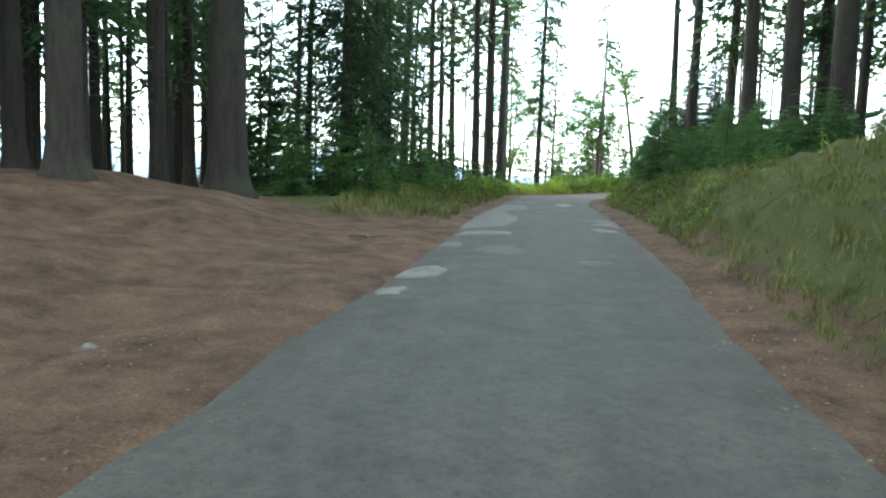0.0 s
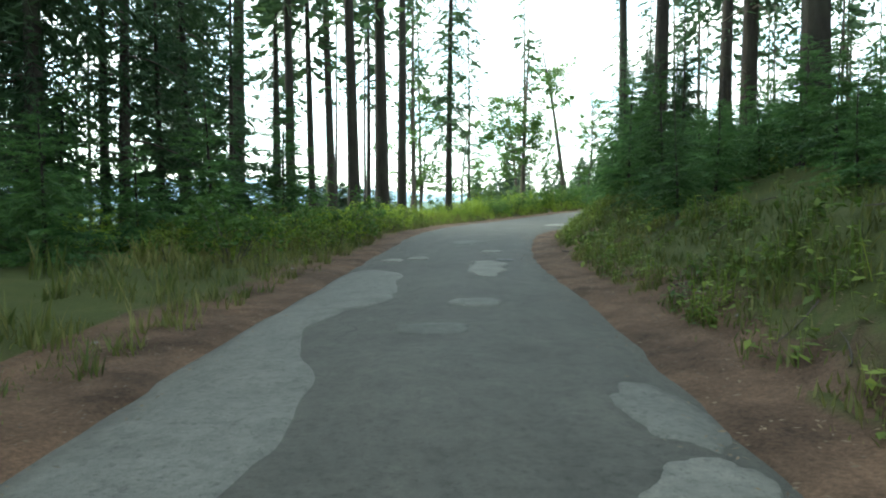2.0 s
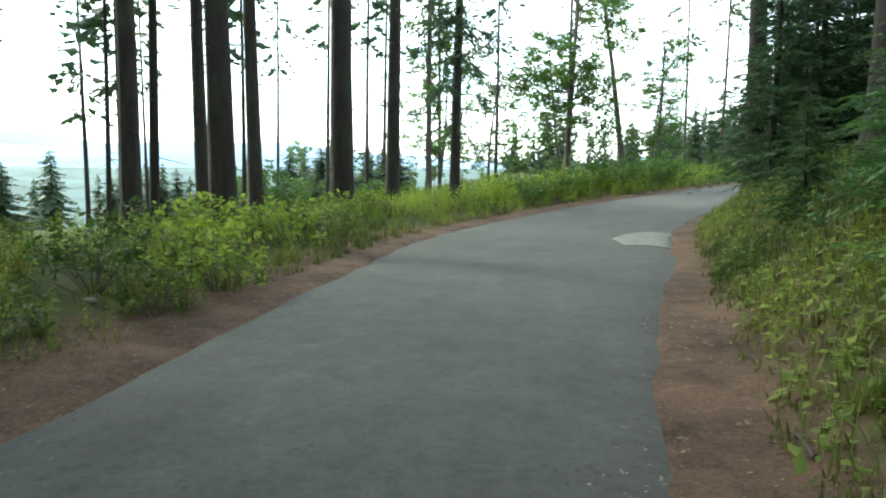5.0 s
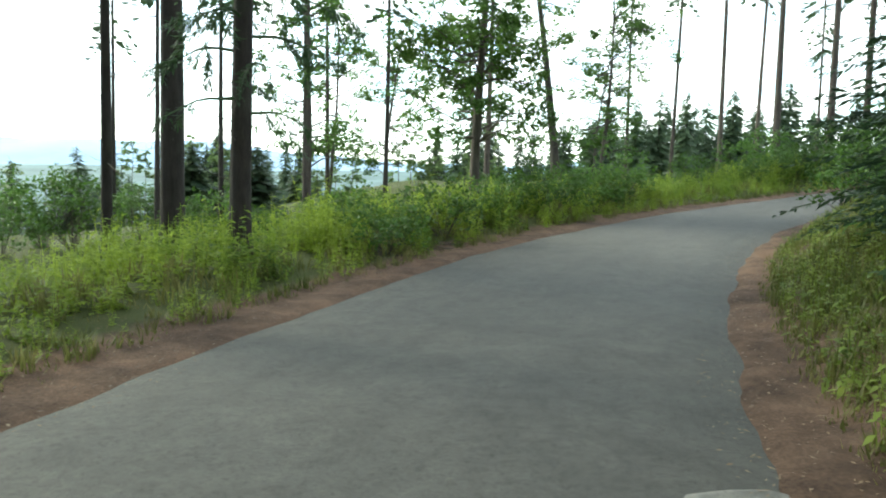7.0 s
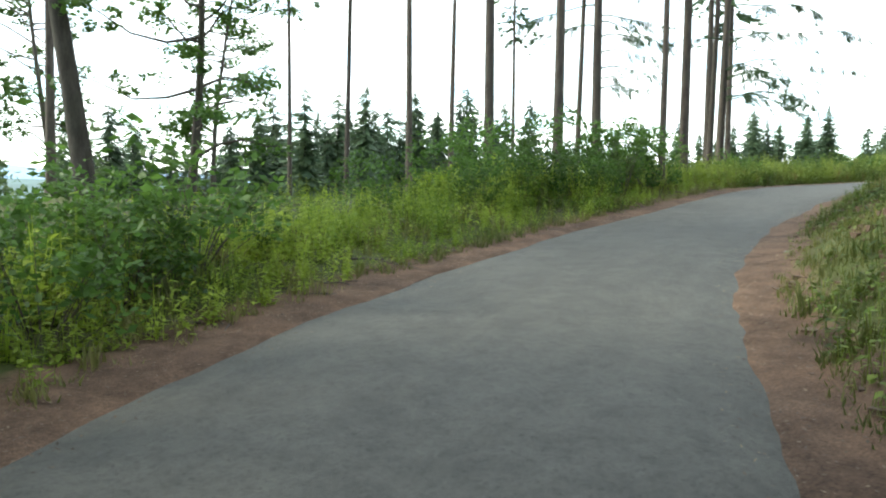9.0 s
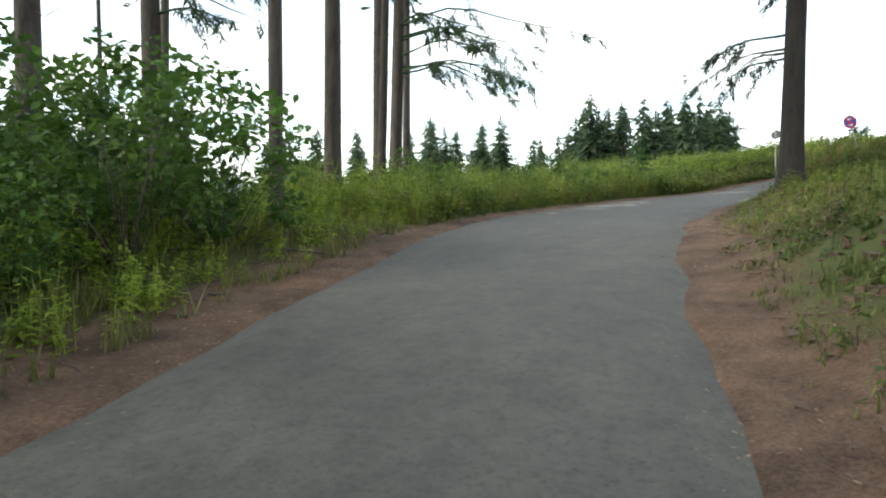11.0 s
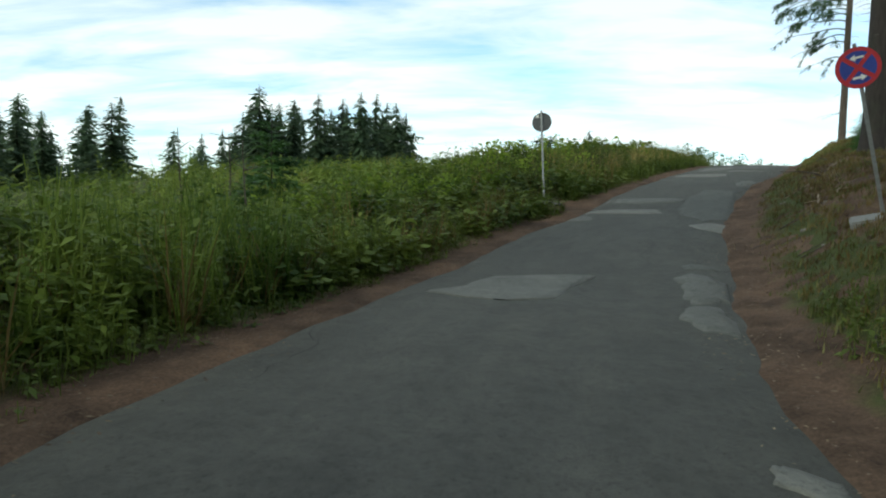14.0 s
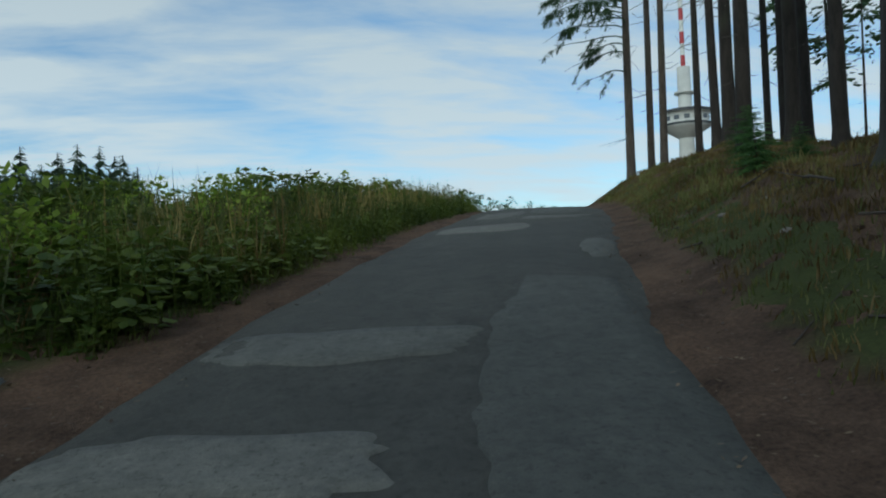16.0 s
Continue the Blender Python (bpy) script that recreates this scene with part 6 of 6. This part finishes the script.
for x, y, turn, length, seed in ((60.4, 61.2, 150, 0.75, 1), (62.9, 60.7, 120, 0.6, 2), (60.6, 60.8, 165, 0.6, 3), (59.5, 62.5, 100, 0.35, 4), (64.5, 59.6, 140, 0.9, 5)):
    fallen_branch(x, y, turn, length, seed)

# ---- signs ----


def ring_bm(r0, r1, depth, segs=40):
    bm = bmesh.new()
    loops = []
    for r_, y_ in ((r0, 0), (r1, 0), (r1, depth), (r0, depth)):
        loops.append([bm.verts.new((r_ * math.cos(2 * math.pi * k / segs), y_, r_ * math.sin(2 * math.pi * k / segs))) for k in range(segs)])
    for a in range(4):
        p, q = loops[a], loops[(a + 1) % 4]
        for k in range(segs):
            bm.faces.new((p[k], p[(k + 1) % segs], q[(k + 1) % segs], q[k]))
    bmesh.ops.recalc_face_normals(bm, faces=bm.faces)
    return bm


def disc_bm(r_, y0, y1, segs=40):
    bm = bmesh.new()
    bmesh.ops.create_cone(bm, cap_ends=True, segments=segs, radius1=r_, radius2=r_, depth=abs(y1 - y0))
    bmesh.ops.rotate(bm, verts=bm.verts, cent=(0, 0, 0), matrix=Matrix.Rotation(radians(90), 3, "X"))
    bmesh.ops.translate(bm, verts=bm.verts, vec=(0, (y0 + y1) / 2, 0))
    return bm


def box_bm(sx, sy, sz, at=(0, 0, 0), bevel=0.004, turn=None):
    bm = bmesh.new()
    bmesh.ops.create_cube(bm, size=1)
    bmesh.ops.scale(bm, vec=(sx, sy, sz), verts=bm.verts)
    if bevel:
        bmesh.ops.bevel(bm, geom=bm.edges[:], offset=bevel, segments=2, affect="EDGES")
    if turn is not None:
        bmesh.ops.rotate(bm, verts=bm.verts, cent=(0, 0, 0), matrix=turn)
    bmesh.ops.translate(bm, verts=bm.verts, vec=at)
    return bm


def arrow_bm(length, wide, y_):
    """A flat arrow, pointing along +x."""
    bm = bmesh.new()
    pts = [(-length / 2, -wide / 2), (length * 0.1, -wide / 2), (length * 0.1, -wide * 1.5), (length / 2, 0), (length * 0.1, wide * 1.5), (length * 0.1, wide / 2), (-length / 2, wide / 2)]
    face = bm.faces.new([bm.verts.new((a, y_, b)) for a, b in pts])
    out = bmesh.ops.extrude_face_region(bm, geom=[face])
    bmesh.ops.translate(bm, verts=[v for v in out["geom"] if isinstance(v, bmesh.types.BMVert)], vec=(0, -0.002, 0))
    bmesh.ops.recalc_face_normals(bm, faces=bm.faces)
    return bm


def no_stopping_sign(label, tall, radius):
    """A round sign on a square post in a heavy foot; its face looks along -y."""
    root = tagged(new("road_sign"), label, "road sign")
    part("base_plate", box_bm(0.72, 0.36, 0.10, (0, 0, 0.05), 0.02), M_RUBBER, root, "heavy dark foot plate")
    part("post", box_bm(0.042, 0.042, tall - 0.06, (0, 0.03, 0.06 + (tall - 0.06) / 2), 0.006), M_STEEL, root, "galvanised square post")
    hub = tall - radius - 0.04
    face = part("sign_plate", disc_bm(radius, -0.008, 0.0), M_SIGNBACK, root, "round plate with grey back")
    face.location = (0, -0.002, hub)
    part("rim", ring_bm(radius * 0.80, radius * 0.985, -0.004), M_RED, face, "red rim").location = (0, -0.0085, 0)
    part("field", disc_bm(radius * 0.80, -0.003, 0.0), M_BLUE, face, "blue field").location = (0, -0.009, 0)
    for a in (45, -45):
        part("bar", box_bm(radius * 1.6, 0.003, radius * 0.2, (0, 0, 0), 0.0, Matrix.Rotation(radians(a), 3, "Y")), M_RED, face, "red cross bar").location = (0, -0.0135 - 0.001 * (a > 0), 0)
    for h, w in ((0.48, -1), (-0.48, 1)):
        ar = part("arrow", arrow_bm(radius * 0.62, radius * 0.11, 0), M_WHITE, face, "white arrow")
        ar.matrix_basis = pose(0, -0.0165, radius * h, 0, 0 if w > 0 else 180, 0)
    for h in (0.1, -0.1):
        part("clamp", box_bm(0.075, 0.03, 0.025, (0, 0.025, hub + h), 0.003), M_STEEL, root)
    return root


def stand(sign, x, y, sink, lean, face):
    """Sets a sign on the ground, its post along lean and its plate turned to face."""
    up_ = Vector(lean).normalized()
    back = -Vector(face)
    back = (back - up_ * back.dot(up_)).normalized()
    side_ = back.cross(up_)
    m = Matrix((side_, back, up_)).transposed().to_4x4()
    m.translation = (x, y, float(ground_z(x, y)[0]) - sink)
    sign.matrix_basis = m


sign_a = no_stopping_sign("round red and blue no-stopping sign on a leaning post", 2.12, 0.235)
stand(sign_a, 57.68, 61.36, 0.02, (-0.25, 0.48, 1.76), (-0.93, 0.36, 0.0))
sign_b = no_stopping_sign("round grey-backed sign on a steel post in a foot plate", 2.24, 0.225)
stand(sign_b, 65.13, 65.37, 0.01, (0.30, 0.12, 1.93), (0.99, -0.14, 0.0))
part("sticker", box_bm(0.06, 0.002, 0.07, (0.10, 0.0012, 2.12), 0.0), M_WHITE, sign_b, "small torn pale sticker")

# ---- the telecommunication tower on the hilltop ----


def lathe(profile, segs=32):
    p = np.array(profile, float)
    a = np.linspace(0, 2 * np.pi, segs, endpoint=False)
    v = np.stack([p[:, None, 0] * np.cos(a), p[:, None, 0] * np.sin(a), np.repeat(p[:, None, 1], segs, 1)], -1).reshape(-1, 3)
    i, j = np.meshgrid(np.arange(len(p) - 1), np.arange(segs), indexing="ij")
    f = np.stack([i * segs + j, i * segs + (j + 1) % segs, (i + 1) * segs + (j + 1) % segs, (i + 1) * segs + j], -1).reshape(-1, 4)
    return v, f


tower = tagged(new("telecom_tower"), "pale concrete telecommunication tower with a round platform and red-white mast", "tower")
tower.location = (174.4, 0.4, 11.9)
tower.scale = (0.9, 0.9, 0.92)
v, f = lathe([(2.2, -4), (1.7, 8), (1.3, 17.5), (1.2, 29), (0, 29)])
child("shaft", mesh("shaft", v, f, M_CONCRETE, True), tower)
v, f = lathe([(1.2, 15.6), (4.4, 17.6), (4.6, 17.9), (4.2, 18.0), (4.2, 20.2), (4.6, 20.3), (4.6, 20.7), (0.5, 21.0)])
deck = child("platform", mesh("platform", v, f, M_CONCRETE), tower, "round concrete operations platform")
v, f = lathe([(4.75, 17.9), (4.75, 18.25), (4.6, 18.25), (4.6, 17.9), (4.75, 17.9)])
child("parapet", mesh("parapet", v, f, M_SIGNBACK), deck)
v, f = lathe([(4.75, 20.3), (4.75, 20.75), (4.6, 20.75), (4.6, 20.3), (4.75, 20.3)])
child("parapet", mesh("parapet", v, f, M_SIGNBACK), deck)
for k in range(14):
    a = 2 * math.pi * k / 14
    w = part("window", box_bm(1.0, 0.12, 0.8, (0, 0, 0), 0.02), M_TOWERDARK, deck)
    w.matrix_basis = pose(4.2 * math.cos(a), 4.2 * math.sin(a), 19.2, 0, 0, math.degrees(a) + 90)
v, f = lathe([(0.4, 24.0), (1.9, 24.0), (1.9, 24.35), (0.4, 24.35)])
child("ring", mesh("ring", v, f, M_CONCRETE), tower)
for k in range(7):
    v, f = lathe([(0.42, 29 + k * 2.2), (0.42, 31.2 + k * 2.2)], 16)
    child("mast_section", mesh("mast_section", v, f, M_RED if k % 2 == 0 else M_WHITE), tower)

# ---- loose things on the verges ----
rl_ = random.Random(31)
STICK = tagged(new("stick"), "broken grey branch lying on the litter", "stick")
u = np.linspace(0, 1, 6)[:, None]
v, f = tube(np.array([0.0, 0, 0.02]) + np.array([1.1, 0, 0]) * u + np.array([0, 0.10, 0.03]) * np.sin(u * 4), np.linspace(0.022, 0.010, 6), 6)
child("wood", mesh("wood", v, f, M_TWIG, True), STICK)
v, f = tube(np.array([0.5, 0.08, 0.03]) + np.array([0.25, 0.3, 0.04]) * u, np.linspace(0.012, 0.005, 6), 5)
child("side_twig", mesh("side_twig", v, f, M_TWIG, True), STICK)


def stone(seed):
    r = np.random.RandomState(seed)
    bm = bmesh.new()
    bmesh.ops.create_icosphere(bm, subdivisions=2, radius=0.06)
    for q in bm.verts:
        q.co *= 1 + r.uniform(-0.18, 0.18)
        q.co.z *= 0.6
    me = bpy.data.meshes.new("stone")
    bm.to_mesh(me)
    bm.free()
    me.materials.append(M_STONE)
    return me


STONES = [stone(k) for k in range(4)]
for k in range(70):
    s_, side = rl_.uniform(3, 118), rl_.choice((-1, 1))
    e_ = rl_.uniform(0.1, 1.4)
    d_ = -(float(edge(LEFT_EDGE, s_)) + e_) if side < 0 else float(edge(RIGHT_EDGE, s_)) + e_
    q = on_road(s_, d_)
    ob = tagged(new("stone", rl_.choice(STONES)), "small pale stone lying on the shoulder", "stone", group="stones on the shoulder")
    k_ = rl_.uniform(0.35, 1.1)
    ob.matrix_basis = pose(q[0], q[1], float(ground_z(q[0], q[1])[0]) + 0.01, 0, 0, rl_.uniform(0, 360)) @ Matrix.Scale(k_, 4)
for k in range(26):
    s_ = rl_.uniform(8, 118)
    side = 1 if s_ > 85 else rl_.choice((-1, 1))
    e_ = rl_.uniform(0.5, 3.2)
    d_ = -(float(edge(LEFT_EDGE, s_)) + min(e_, 1.3)) if side < 0 else float(edge(RIGHT_EDGE, s_)) + e_
    q = on_road(s_, d_)
    ob = copy_thing(STICK, pose(q[0], q[1], float(ground_z(q[0], q[1])[0]) + 0.01, 0, 0, rl_.uniform(0, 360)))
    k_ = rl_.uniform(0.3, 0.9)
    ob.scale = (k_, k_, k_)
    tagged(ob, group="sticks on the verge")
for x, y, a, k_ in ((63.6, 60.0, 70, 0.7), (66.3, 58.9, -15, 0.8)):
    ob = copy_thing(STICK, pose(x, y, float(ground_z(x, y)[0]) + 0.03, 8, -8, a))
    ob.scale = (k_, k_, k_)
    tagged(ob, group="sticks on the verge")
for o in list(STICK.children) + [STICK]:
    bpy.data.objects.remove(o)
